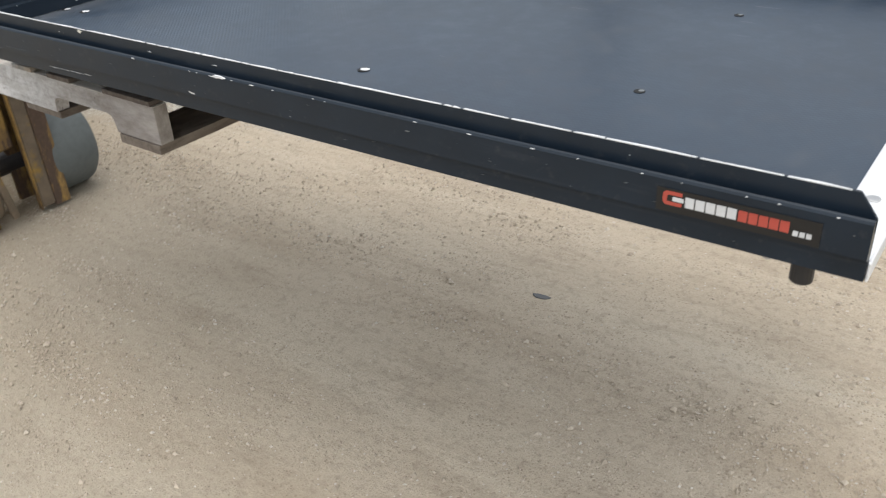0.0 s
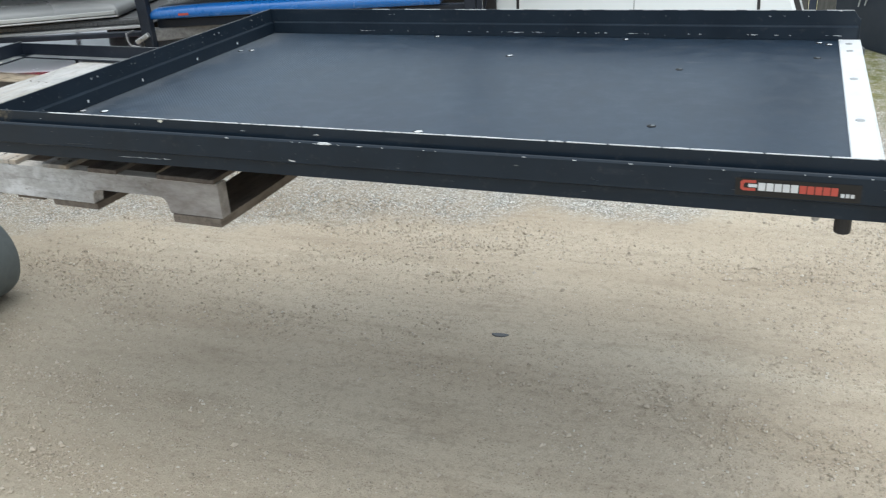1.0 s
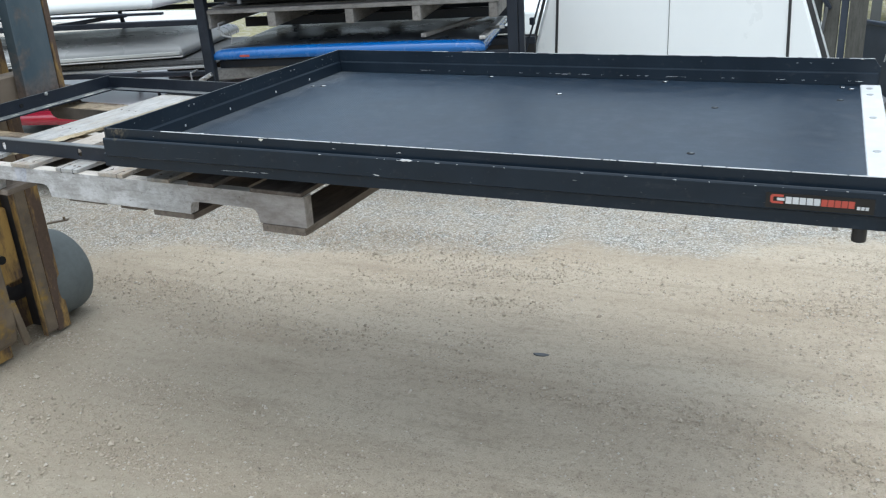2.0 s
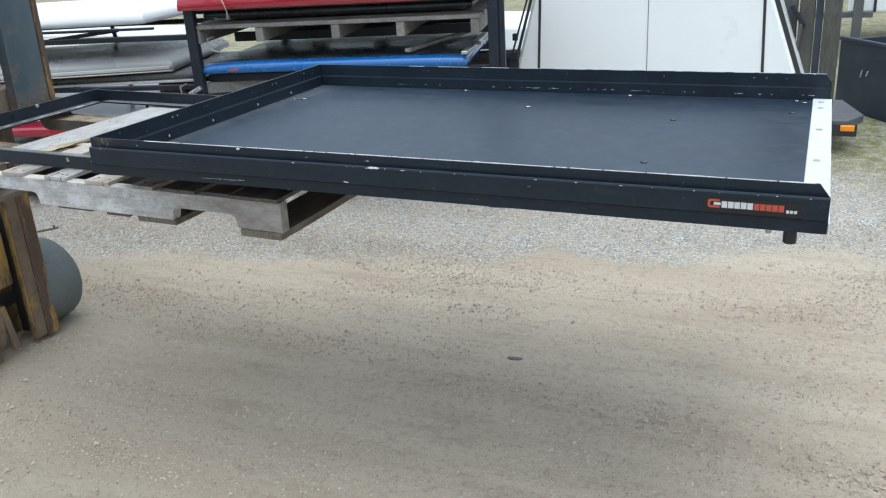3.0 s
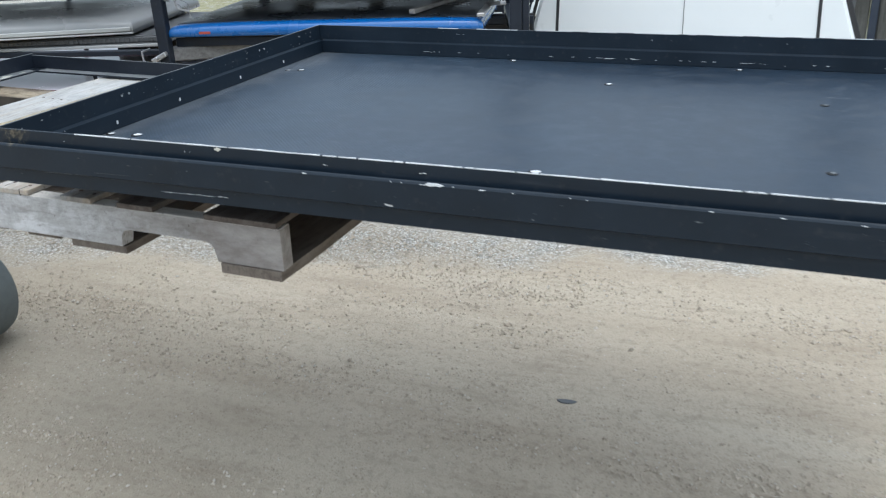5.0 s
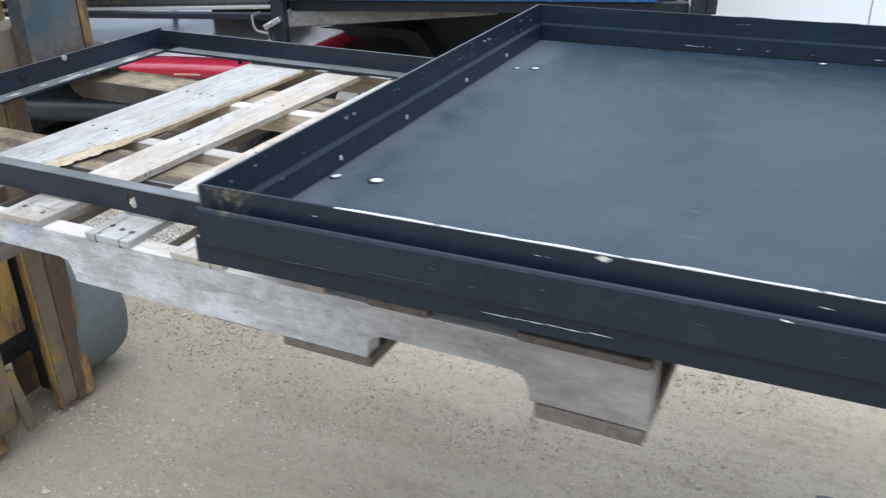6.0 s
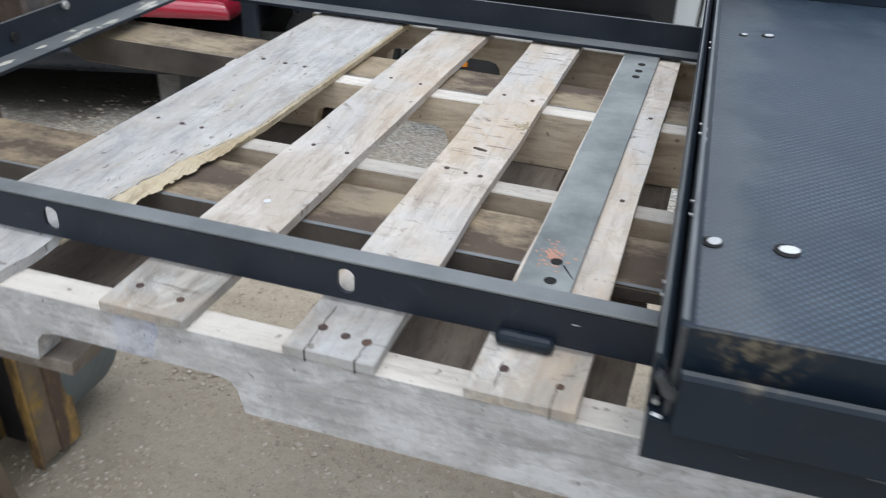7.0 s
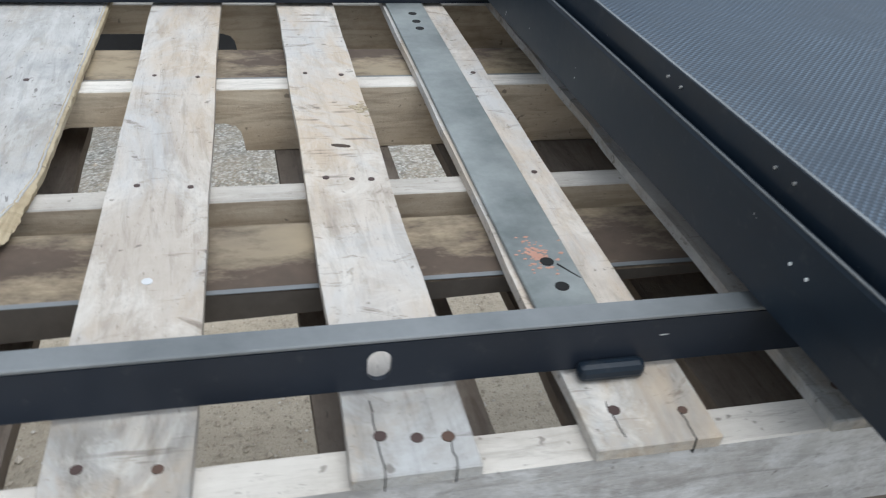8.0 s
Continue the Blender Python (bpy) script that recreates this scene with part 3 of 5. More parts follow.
def build_road():
    bm = bmesh.new()
    xs = [-80 + 2.0 * k for k in range(37)]
    for a, b in zip(xs, xs[1:]):
        add_prism(bm, [(a, 10.7), (b - 0.012, 10.7), (b - 0.012, 12.3), (a, 12.3)], "z", -0.05, 0.02)
    tagged(part("road", bm, CONCRETE), "pale concrete drive across the grass", "road", kind="structure")


build_road()


def build_stones():
    rng = random.Random(4)
    verts, faces = [], []
    base = [(1, 0, 0), (-1, 0, 0), (0, 1, 0), (0, -1, 0), (0, 0, 1), (0, 0, -1)]
    tris = [(0, 2, 4), (2, 1, 4), (1, 3, 4), (3, 0, 4), (2, 0, 5), (1, 2, 5), (3, 1, 5), (0, 3, 5)]
    drifts = ((1.75, 0.9, 0.35, 0.1), (1.35, 0.85, 0.35, 0.05), (0.35, 0.75, 0.5, 0.05), (0.9, 1.75, 0.6, 0.05), (2.1, 1.3, 0.4, 0.06))
    clumps = [(rng.uniform(-2.4, 4.0), rng.uniform(-1.0, 2.6), rng.uniform(0.5, 1.5)) for _ in range(220)]
    for k in range(95000):
        if k % 5 < 2:
            x, y = rng.uniform(-2.8, 4.2), rng.uniform(-1.2, 2.4)
        elif k % 5 < 4:
            c = rng.choice(clumps)
            x, y = rng.gauss(c[0], 0.3 * c[2]), rng.gauss(c[1], 0.07 * c[2])
        else:
            x, y = rng.uniform(-2.6, 3.6), rng.uniform(1.8, 4.4)
        if k % 45 == 0:
            d = rng.choice(drifts)
            x, y = rng.gauss(d[0], d[2]), rng.gauss(d[1], d[3])
        s = 0.0014 + 0.0026 * rng.random() ** 2
        if k % 5 > 1 and rng.random() < 0.45:
            s = rng.uniform(0.0035, 0.0065)
        if rng.random() < 0.01:
            s = rng.uniform(0.0065, 0.011)
        n = len(verts)
        a = rng.uniform(0, 6.3)
        for bx, by, bz in base:
            j = [rng.uniform(0.6, 1.25) for _ in range(3)]
            px, py = bx * j[0] * s * 1.35, by * j[1] * s
            verts.append((x + px * math.cos(a) - py * math.sin(a), y + px * math.sin(a) + py * math.cos(a), bz * j[2] * s * 0.9 + s * 0.4))
        faces += [tuple(n + i for i in t) for t in tris]
    me = bpy.data.meshes.new("loose_stones")
    me.from_pydata(verts, [], faces)
    me.materials.append(STONE)
    tagged(new("loose_stones", me), "small loose pebbles scattered over the packed dirt", "gravel", kind="stuff")


build_stones()


def build_flat_chip():
    bm = bmesh.new()
    pts = [(0.03 * math.cos(a) * (1 + 0.25 * math.sin(3 * a)), 0.012 * math.sin(a) * (1 + 0.2 * math.cos(2 * a))) for a in [k * math.tau / 12 for k in range(12)]]
    add_prism(bm, pts, "z", 0, 0.006, 0.0015)
    ob = part("bark_chip", bm, CHARCOAL)
    ob.matrix_world = pose(0.802, 1.167, 0.001, 4, 3, 10)
    tagged(ob, "flat dark scrap lying on the dirt", "scrap")


build_flat_chip()

# ---------------- cargo tray ----------------
W, L = 1.25, 1.892
RIM, LIP, FLOOR, BASE = 1.1615, 1.1368, 1.0798, 1.0605


def chip_strip(rng, n, x0, x1, z, y, size):
    """Small flakes of bare metal along an edge that runs in x."""
    bm = bmesh.new()
    for _ in range(n):
        x = rng.uniform(x0, x1)
        s = size * min(2.2, 0.12 + rng.expovariate(2.2))
        h = min(0.3 * s, rng.uniform(0.0003, 0.0011))
        zz = z + rng.uniform(-0.0012, 0.0003)
        tilt = rng.uniform(-0.12, 0.12) * s
        pts = [(x - s, zz - tilt), (x - s * 0.5, zz + h), (x + s * 0.2, zz + h * 0.5), (x + s, zz + tilt), (x + s * 0.3, zz - h * 0.7), (x - s * 0.4, zz - h * 0.8)]
        add_prism(bm, pts, "y", y, y + 0.0012)
    return bm


def worn_line(rng, x0, x1, y, z, w, gap):
    """A broken line of bare metal along a top edge that runs in x."""
    bm = bmesh.new()
    x = x0
    while x < x1:
        n = min(x1, x + rng.uniform(0.012, 0.13))
        e, f, g = (w * rng.uniform(0.25, 1.1) for _ in range(3))
        add_prism(bm, [(x, y), (n, y), (n - 0.001, y + e), ((x + n) / 2, y + f), (x + 0.001, y + g)], "z", z - 0.001, z + 0.0006)
        x = n + rng.uniform(0.0, gap)
    return bm


def build_tray():
    rng = random.Random(12)
    t = thing("cargo_tray", "black steel cargo slide tray with chipped edges, pulled out sideways", "cargo tray")
    part("mat_floor", box(0.01, L - 0.05, 0.01, W - 0.01, FLOOR - 0.012, FLOOR, 0.001, 1), RUBBER, t, "dark grey textured rubber deck mat")
    end = [(0.0, FLOOR - 0.02), (L, FLOOR - 0.02), (L, RIM - 0.028), (L - 0.021, RIM), (0.0, RIM)]
    for y in (0.0, W - 0.004):
        part("side_rim", prism(end, "y", y, y + 0.004, 0.0008), BLACK, t)
    part("end_rim", box(0.0, 0.004, 0.004, W - 0.004, FLOOR - 0.02, RIM, 0.0008, 1), BLACK, t)
    foot = [(0.004, FLOOR + 0.04), (0.013, FLOOR + 0.036), (0.013, FLOOR + 0.001), (0.004, FLOOR + 0.001)]
    part("inner_ledge", prism(foot, "x", 0.014, L - 0.006), BLACK, t)
    part("inner_ledge", prism([(W - a, b) for a, b in foot], "x", 0.014, L - 0.006), BLACK, t)
    part("inner_ledge", prism(foot, "y", 0.014, W - 0.014), BLACK, t)
    END_LIP = LIP - 0.004
    low = [(0.016, 1.091), (0.016, LIP - 0.003), (0.0145, LIP), (0.0118, LIP + 0.0014), (0.0095, LIP - 0.001), (0.0095, LIP - 0.012), (0.0, LIP - 0.02), (0.0, BASE), (0.008, BASE), (0.008, 1.087)]
    skirt = [(0.016, 1.0935), (0.016, END_LIP - 0.003), (0.0145, END_LIP), (0.0118, END_LIP + 0.0014), (0.0085, END_LIP - 0.001), (0.0078, END_LIP - 0.011), (0.0098, END_LIP - 0.0135), (0.0112, END_LIP - 0.008), (0.013, END_LIP - 0.005), (0.0135, 1.0935)]
    foot_rail = [(0.0148, BASE), (0.0148, 1.093), (0.0, 1.093), (0.0, BASE)]
    for a, b, sec in (((0.005, 0), (L, 0), low), ((L, W), (0.012, W), low), ((0.005, W + 0.012), (0.005, 0.003), skirt), ((0.005, W + 0.012), (0.005, -0.008), foot_rail)):
        part("outer_rail", ring([a, b], sec), BLACK, t)
    # cut end of the rail profile at the open corner
    part("cut_wall_edge", box(0.0002, 0.0038, -0.0012, -0.0002, 1.111, RIM - 0.001, 0, 1), CUT_EDGE, t, "worn grey cut edge of the rim")
    web = [(-0.0092, 1.122), (-0.006, 1.1255), (0.002, 1.1165), (0.0112, 1.1125), (0.0112, 1.1055), (0.0045, 1.1065), (-0.0025, 1.1085)]
    part("cut_web", prism(web, "y", -0.004, 0.012, 0.0006), CUT_EDGE, t, "worn grey cross web of the rail profile")
    part("cut_web", box(0.0004, 0.0036, -0.003, 0.01, 1.0935, 1.107, 0.0005, 1), CUT_EDGE, t, "worn grey cross web of the rail profile")
    part("cut_web", bar((-0.007, -0.004, 1.0942), (-0.001, -0.006, 1.0945), 0.003, 0.0016, 0.0004), ALU, t, "bright worn metal edge")
    part("corner_bolt", cyl(pose(-0.006, 0.003, 1.1, 90, 0, 0), 0.0022, 0.005, 10), STEEL, t)
    # grey strips: worn top edges with their highlight painted in
    part("rim_edge", box(0.0006, 0.0034, 0.006, W - 0.006, RIM + 0.0001, RIM + 0.0005, 0, 1), GREY_RAIL, t, "worn grey top edge")
    part("rim_edge", box(-0.0102, -0.0082, 0.006, W, END_LIP + 0.0008, END_LIP + 0.0016, 0, 1), GREY_RAIL, t, "worn grey top edge")
    part("worn_edge", worn_line(rng, 0.19, L - 0.03, 0.0, RIM, 0.0034, 0.005), BARE, t, "bare silver line where paint has worn off")
    part("worn_edge", worn_line(rng, 0.4, L - 0.02, W - 0.004, RIM, 0.003, 0.06), BARE, t, "bare silver line where paint has worn off")
    lipf = part("lip_chips", chip_strip(rng, 22, 0.6, L, LIP - 0.002, -0.0168, 0.0045), BARE, t, "bright chips in the black paint")
    part("scrape", prism([(0.876, LIP - 0.002), (0.882, LIP + 0.001), (0.899, LIP + 0.0008), (0.908, LIP - 0.0015), (0.901, LIP - 0.0036), (0.893, LIP - 0.0025), (0.886, LIP - 0.0042)], "y", -0.0172, -0.0145), BARE, lipf, "large white scrape")
    part("paint_scratches", chip_strip(rng, 8, 0.3, L, 1.118, -0.0167, 0.003), GREY_RAIL, t, "fine scratches")
    for x0, x1, z0, y0 in ((0.235, 0.31, 1.0985, -0.0166), (0.37, 0.5, 1.0735, -0.0086), (0.12, 0.2, 1.0905, -0.0166)):
        bm = bmesh.new()
        x = x0
        while x < x1:
            n = x + rng.uniform(0.008, 0.04)
            z = z0 + rng.uniform(-0.0006, 0.0006) + 0.012 * (x - x0)
            h = rng.uniform(0.0002, 0.0007)
            add_prism(bm, [(x, z), ((x + n) / 2, z - h), (n, z), ((x + n) / 2, z + h * 0.6)], "y", y0, y0 + 0.0009)
            x = n - rng.uniform(-0.004, 0.01)
        part("long_scratch", bm, BARE if x0 > 0.3 else CUT_EDGE, t, "long thin bright scratch")
    part("diamond_chip", prism([(0.488, 1.1565), (0.4945, 1.16), (0.503, 1.1575), (0.4965, 1.153)], "y", -0.0007, 0.001), ALLOY, t, "diamond-shaped chip in the paint")
    part("ledge_chips", chip_strip(rng, 34, 0.3, L - 0.03, FLOOR + 0.014, W - 0.0142, 0.009), BARE, t, "pale scratches low on the inner wall")
    part("rim_chips", chip_strip(rng, 10, 0.2, L - 0.1, RIM - 0.016, W - 0.0052, 0.005), BARE, t, "pale chips on the inner wall")
    part("rim_chips", chip_strip(rng, 7, 0.15, L - 0.1, RIM - 0.014, -0.0008, 0.003), BARE, t, "pale chips on the outer rim")
    bm = bmesh.new()
    for _ in range(44):
        y, z, g = rng.uniform(0.05, W - 0.05), rng.uniform(1.122, RIM - 0.004), rng.uniform(0.0008, 0.0032)
        a = rng.uniform(0.2, 0.9)
        add_prism(bm, [(y - g, z - g * 0.3), (y - g * 0.2, z + g * a), (y + g, z + g * 0.4), (y + g * 0.3, z - g * a)], "x", 0.0038, 0.0046)
    part("wall_scuffs", bm, GREY_RAIL, t, "pale scuffs on the end wall")
    bm = bmesh.new()
    for _ in range(30):
        x, z, g = rng.uniform(0.05, L - 0.05), rng.uniform(BASE + 0.004, LIP - 0.012), rng.uniform(0.0005, 0.0016)
        d, a = rng.uniform(-1.5, 1.5), rng.uniform(1.0, 4.0)
        y = -0.0167 if z > 1.0905 else -0.0087
        add_prism(bm, [(x - g * a, z - g * d * 0.5), (x, z + g * 0.35 - g * d * 0.1), (x + g * a, z + g * d * 0.5), (x, z - g * 0.3 - g * d * 0.1)], "y", y, y + 0.0009)
    part("rail_scuffs", bm, CUT_EDGE, t, "fine pale scuffs on the outer rail")
    part("end_strip", box(L - 0.052, L + 0.001, 0.0045, W - 0.0145, FLOOR - 0.01, FLOOR + 0.004, 0.002, 1), ALU, t, "pale aluminium edge strip")
    part("end_face", box(L + 0.0005, L + 0.004, -0.004, W - 0.006, 1.059, FLOOR + 0.003, 0.001, 1), ALU, t, "pale aluminium end plate")
    for y in (0.15, 0.464, 0.799, 1.09, 1.175):
        part("screw", cyl(pose(L - 0.028, y, FLOOR + 0.0045), 0.009, 0.003, 14, bevel=0.001), STEEL, t)
    part("under_channel", box(0.08, L - 0.06, 0.18, 0.22, 1.051, FLOOR - 0.017, 0.002, 1), BLACK, t)
    part("under_channel", box(0.08, L - 0.06, W - 0.22, W - 0.18, 1.051, FLOOR - 0.017, 0.002, 1), BLACK, t)
    part("under_panel", box(0.02, L - 0.06, 0.02, W - 0.02, FLOOR - 0.016, FLOOR - 0.0125, 0, 1), BLACK, t)
    part("rubber_foot", cyl(pose(1.825, 0.014, 1.044), 0.0135, 0.03, 16, bevel=0.003), BLACK_PLASTIC, t, "black rubber bumper foot")
    part("under_bolt", cyl(pose(1.783, 0.02, 1.052), 0.006, 0.014, 8), STEEL, t)
    part("under_bolt", cyl(pose(0.62, 0.03, 1.056), 0.008, 0.014, 8), STEEL, t)
    holes = ((0.089, 0.27, 0.011), (0.025, 0.263, 0.009), (0.089, 0.967, 0.009), (0.052, 0.957, 0.006), (0.961, 0.971, 0.009), (0.975, 0.247, 0.011), (0.64, 1.215, 0.008), (1.254, 1.21, 0.008), (1.79, 1.2, 0.007), (1.815, 1.18, 0.008))
    for x, y, r in holes:
        h = part("bolt_hole", cyl(pose(x, y, FLOOR + 0.0006), r + 0.0008, 0.0012, 18), HOLE, t)
        part("washer", cyl(pose(x + 0.002, y + 0.002, FLOOR + 0.0013, 0, 0, rng.uniform(0, 90)) @ Matrix.Diagonal((1.0, 0.78, 1, 1)), r * 0.86, 0.0008, 9), BARE, h, "bright bare metal seen in the hole")
    for x, y in ((1.455, 0.864), (1.46, 0.372), (1.785, 1.02)):
        h = part("bolt_hole", cyl(pose(x, y, FLOOR + 0.0005), 0.0095, 0.001, 18), HOLE, t, "dark empty hole")
        part("hole_rim", cyl(pose(x + 0.002, y + 0.003, FLOOR + 0.0011), 0.005, 0.0005, 12), GREY_RAIL, h)
    for y in (0.17, 0.34, 0.62, 0.9, 1.05):
        for dy in (0, 0.024):
            if y in (0.34, 0.9):
                part("rivet", cyl(pose(0.0045, y + dy, 1.145, 0, 90, 0), 0.0024, 0.003, 10), STEEL, t)
            part("rivet", cyl(pose(-0.0005, y + dy, 1.15, 0, 90, 0), 0.0014, 0.003, 10), STEEL, t)
    for y in (0.118, 0.137):
        part("rivet", cyl(pose(-0.0115, y, 1.107, 0, 90, 0), 0.0013, 0.002, 8), ALU, t)
    for y in (0.3, 0.52, 0.78, 1.0):
        part("mat_tag", box(0.0135, 0.0152, y, y + 0.004, FLOOR + 0.012, FLOOR + 0.019, 0, 1), BARE, t, "white fleck low on the end wall")
    for c in t.children:
        if c.name.split(".")[0] in ("worn_edge", "lip_chips", "paint_scratches", "long_scratch", "ledge_chips", "rim_chips", "wall_scuffs", "rail_scuffs"):
            tagged(c, kind="stuff")
    t.matrix_world = pose(-0.0158, -0.005, 0.0067, -0.25, 0.56, 0.81)
    return t


tray = build_tray()


def build_sticker():
    z = 1.1035
    s = part("sticker", box(1.655, 1.843, -0.0172, -0.0163, z - 0.01, z + 0.02, 0, 1), STICKER, tray, "black sticker with white and red block shapes")
    f0, f1 = -0.0177, -0.0172
    mark = [(0, 0.0035), (0, 0.0145), (0.0035, 0.018), (0.0235, 0.018), (0.0235, 0.0135), (0.007, 0.0135), (0.005, 0.0115), (0.005, 0.0045), (0.0235, 0.0045), (0.0235, 0), (0.0035, 0)]
    part("emblem", prism([(1.663 + u, z - 0.001 + w) for u, w in mark], "y", f0, f1), STICKER_RED, s, "red angular bracket shape")
    part("emblem_bar", box(1.675, 1.6885, f0, f1, z + 0.005, z + 0.0105, 0, 1), STICKER_WHITE, s, "white bar")
    for k in range(5):
        x = 1.6905 + 0.0124 * k
        part("print_block", box(x, x + 0.0108, f0, f1, z, z + 0.0135, 0, 1), STICKER_WHITE, s, "white block")
        x = 1.753 + 0.0116 * k
        part("print_block", box(x, x + 0.0102, f0, f1, z - 0.0005, z + 0.013, 0, 1), STICKER_RED, s, "red block")
    for k in range(3):
        part("print_bar", box(1.814 + 0.0072 * k, 1.8196 + 0.0072 * k, f0, f1, z - 0.0022, z + 0.004, 0, 1), STICKER_WHITE, s, "small white bar")


build_sticker()

# ---------------- slide base frame ----------------
FY0, FY1, FX0 = 0.163, 1.057, -1.035
# the forks carry the load tipped a little towards their ends
TIP = pose(-0.25, 0, 1.0, 0, 1.0, 0) @ pose(0.25, 0, -1.0)


def slotted_plate(x0, x1, y, thick, z0, z1, slots):
    bm = bmesh.new()
    loops = [[(x0, z0), (x1, z0), (x1, z1), (x0, z1)]]
    for sx, sz, w, h in slots:
        pts = []
        for k in range(16):
            a = (k + 0.5) * math.tau / 16
            pts.append((sx + math.cos(a) * w / 2, sz + math.sin(a) * w / 2 + math.copysign((h - w) / 2, math.sin(a))))
        loops.append(pts)
    edges = []
    for lp in loops:
        vs = [bm.verts.new((u, y, v)) for u, v in lp]
        edges += [bm.edges.new((vs[k], vs[(k + 1) % len(vs)])) for k in range(len(vs))]
    bmesh.ops.triangle_fill(bm, edges=edges, use_beauty=True)
    r = bmesh.ops.extrude_face_region(bm, geom=bm.faces[:])
    bmesh.ops.translate(bm, vec=(0, thick, 0), verts=[v for v in r["geom"] if isinstance(v, bmesh.types.BMVert)])
    return bm


def build_frame():
    f = thing("slide_frame", "dark steel base frame of the cargo slide lying on the pallet", "slide frame")
    z0, z1 = 1.0167, 1.056
    slots = [(-0.613, 1.037, 0.017, 0.026), (-0.295, 1.037, 0.017, 0.026), (-0.9, 1.037, 0.017, 0.026)]
    fr = part("front_rail", slotted_plate(FX0, 0.4, FY0, 0.004, z0, z1, slots), BLACK_RAIL, f)
    part("rail_flange", box(FX0, 0.4, FY0, FY0 + 0.021, z1 + 0.0002, z1 + 0.004, 0.001, 1), GREY_RAIL, fr, "worn grey top flange")
    sec = [(0.0, 1.0167), (0.0, 1.0635), (-0.004, 1.0635), (-0.004, 1.0215), (-0.042, 1.0215), (-0.042, 1.0167)]
    part("back_rail", ring([(0.4, FY1), (FX0, FY1)], sec), BLACK_RAIL, f)
    sec = [(0.0, 1.0167), (0.0, 1.0685), (-0.004, 1.0685), (-0.004, 1.0215), (-0.05, 1.0215), (-0.05, 1.0167)]
    er = part("end_rail", ring([(FX0, FY1 + 0.004), (FX0, FY0 - 0.002)], sec), BLACK_RAIL, f)
    rng = random.Random(3)
    bm = bmesh.new()
    for _ in range(22):
        y, s = rng.uniform(0.25, 1.0), rng.uniform(0.004, 0.026)
        x = FX0 + rng.uniform(0.012, 0.046)
        g = rng.uniform(0.5, 1.4)
        add_prism(bm, [(x, y - s), (x + 0.004 * g, y - s * 0.4), (x + 0.006 * g, y + s * 0.3), (x + 0.002, y + s), (x - 0.003 * g, y + s * 0.3)], "z", 1.022, 1.0227)
    tagged(part("flange_wear", bm, ALLOY, er, "bare worn patches on the flange"), kind="stuff")
    part("rail_flange", box(FX0 + 0.0045, FX0 + 0.0495, FY0 + 0.006, FY1 - 0.044, 1.0217, 1.0223, 0, 1), GREY_RAIL, er, "worn grey bottom flange")
    part("rail_flange", box(FX0 + 0.06, 0.39, FY1 - 0.0415, FY1 - 0.0045, 1.0217, 1.0223, 0, 1), GREY_RAIL, f, "worn grey bottom flange")
    part("rail_edge", box(FX0, 0.39, FY1 - 0.004, FY1, 1.0637, 1.0643, 0, 1), GREY_RAIL, f, "worn grey top edge")
    part("rail_edge", box(FX0, FX0 + 0.004, FY0, FY1, 1.0687, 1.0693, 0, 1), GREY_RAIL, er, "worn grey top edge")
    part("bolt", cyl(pose(FX0 + 0.008, 0.72, 1.064, 0, 90, 0), 0.007, 0.008, 12, bevel=0.002), STEEL, f, "bright bolt head")
    part("bolt", cyl(pose(FX0 + 0.006, 0.6, 1.044, 0, 90, 0), 0.0075, 0.006, 12), HOLE, f, "dark bolt hole")
    part("lever", bar((-0.79, FY1 + 0.006, 1.055), (-0.785, FY1 + 0.012, 0.99), 0.008, 0.012, 0.002), BLACK_RAIL, f, "thin black release lever")
    part("stop_tab", box(-0.151, -0.099, FY0 - 0.013, FY0, 1.0125, 1.0265, 0.005, 2), BLACK, f, "glossy black rubber stop tab")
    x0, x1 = -0.156, -0.103
    p = part("cross_plate", prism([(x0, 0.17), (x1, 0.17), (x1 + 0.014, 1.02), (x0 + 0.01, 1.02)], "z", 1.0117, 1.0165, 0.0008), ZINC, f, "blue-grey zinc cross plate with rusty scuffs")
    for hx, hy in ((-0.125, 0.301), (-0.124, 0.264), (-0.116, 0.9), (-0.115, 0.93), (-0.114, 0.965)):
        part("plate_hole", cyl(pose(hx, hy, 1.0168), 0.0062, 0.0008, 14), HOLE, p)
    bm = bmesh.new()
    for _ in range(110):
        a, r = rng.uniform(0, math.tau), abs(rng.gauss(0, 0.012))
        x, y, s = -0.131 + r * math.cos(a), 0.312 + 1.3 * r * math.sin(a), rng.uniform(0.0007, 0.0028)
        add_prism(bm, [(x - s, y), (x, y + s * 0.7), (x + s, y + s * 0.2), (x + s * 0.2, y - s * 0.6)], "z", 1.0164, 1.0169)
    tagged(part("paint_scuff", bm, PINK, p, "pinkish chalky scuff round the hole"), kind="stuff")
    f.matrix_world = TIP
    part("plate_scratch", prism([(-0.118, 0.296), (-0.104, 0.274), (-0.1035, 0.2745), (-0.1165, 0.2975)], "z", 1.0164, 1.0169), HOLE, p)
    return f


build_frame()

# ---------------- pallet ----------------
PX0, PX1, PY0, PY1 = -0.75, 0.535, 0.0905, 1.1
DECK, STR, SBOT = 1.011, 0.999, 0.914


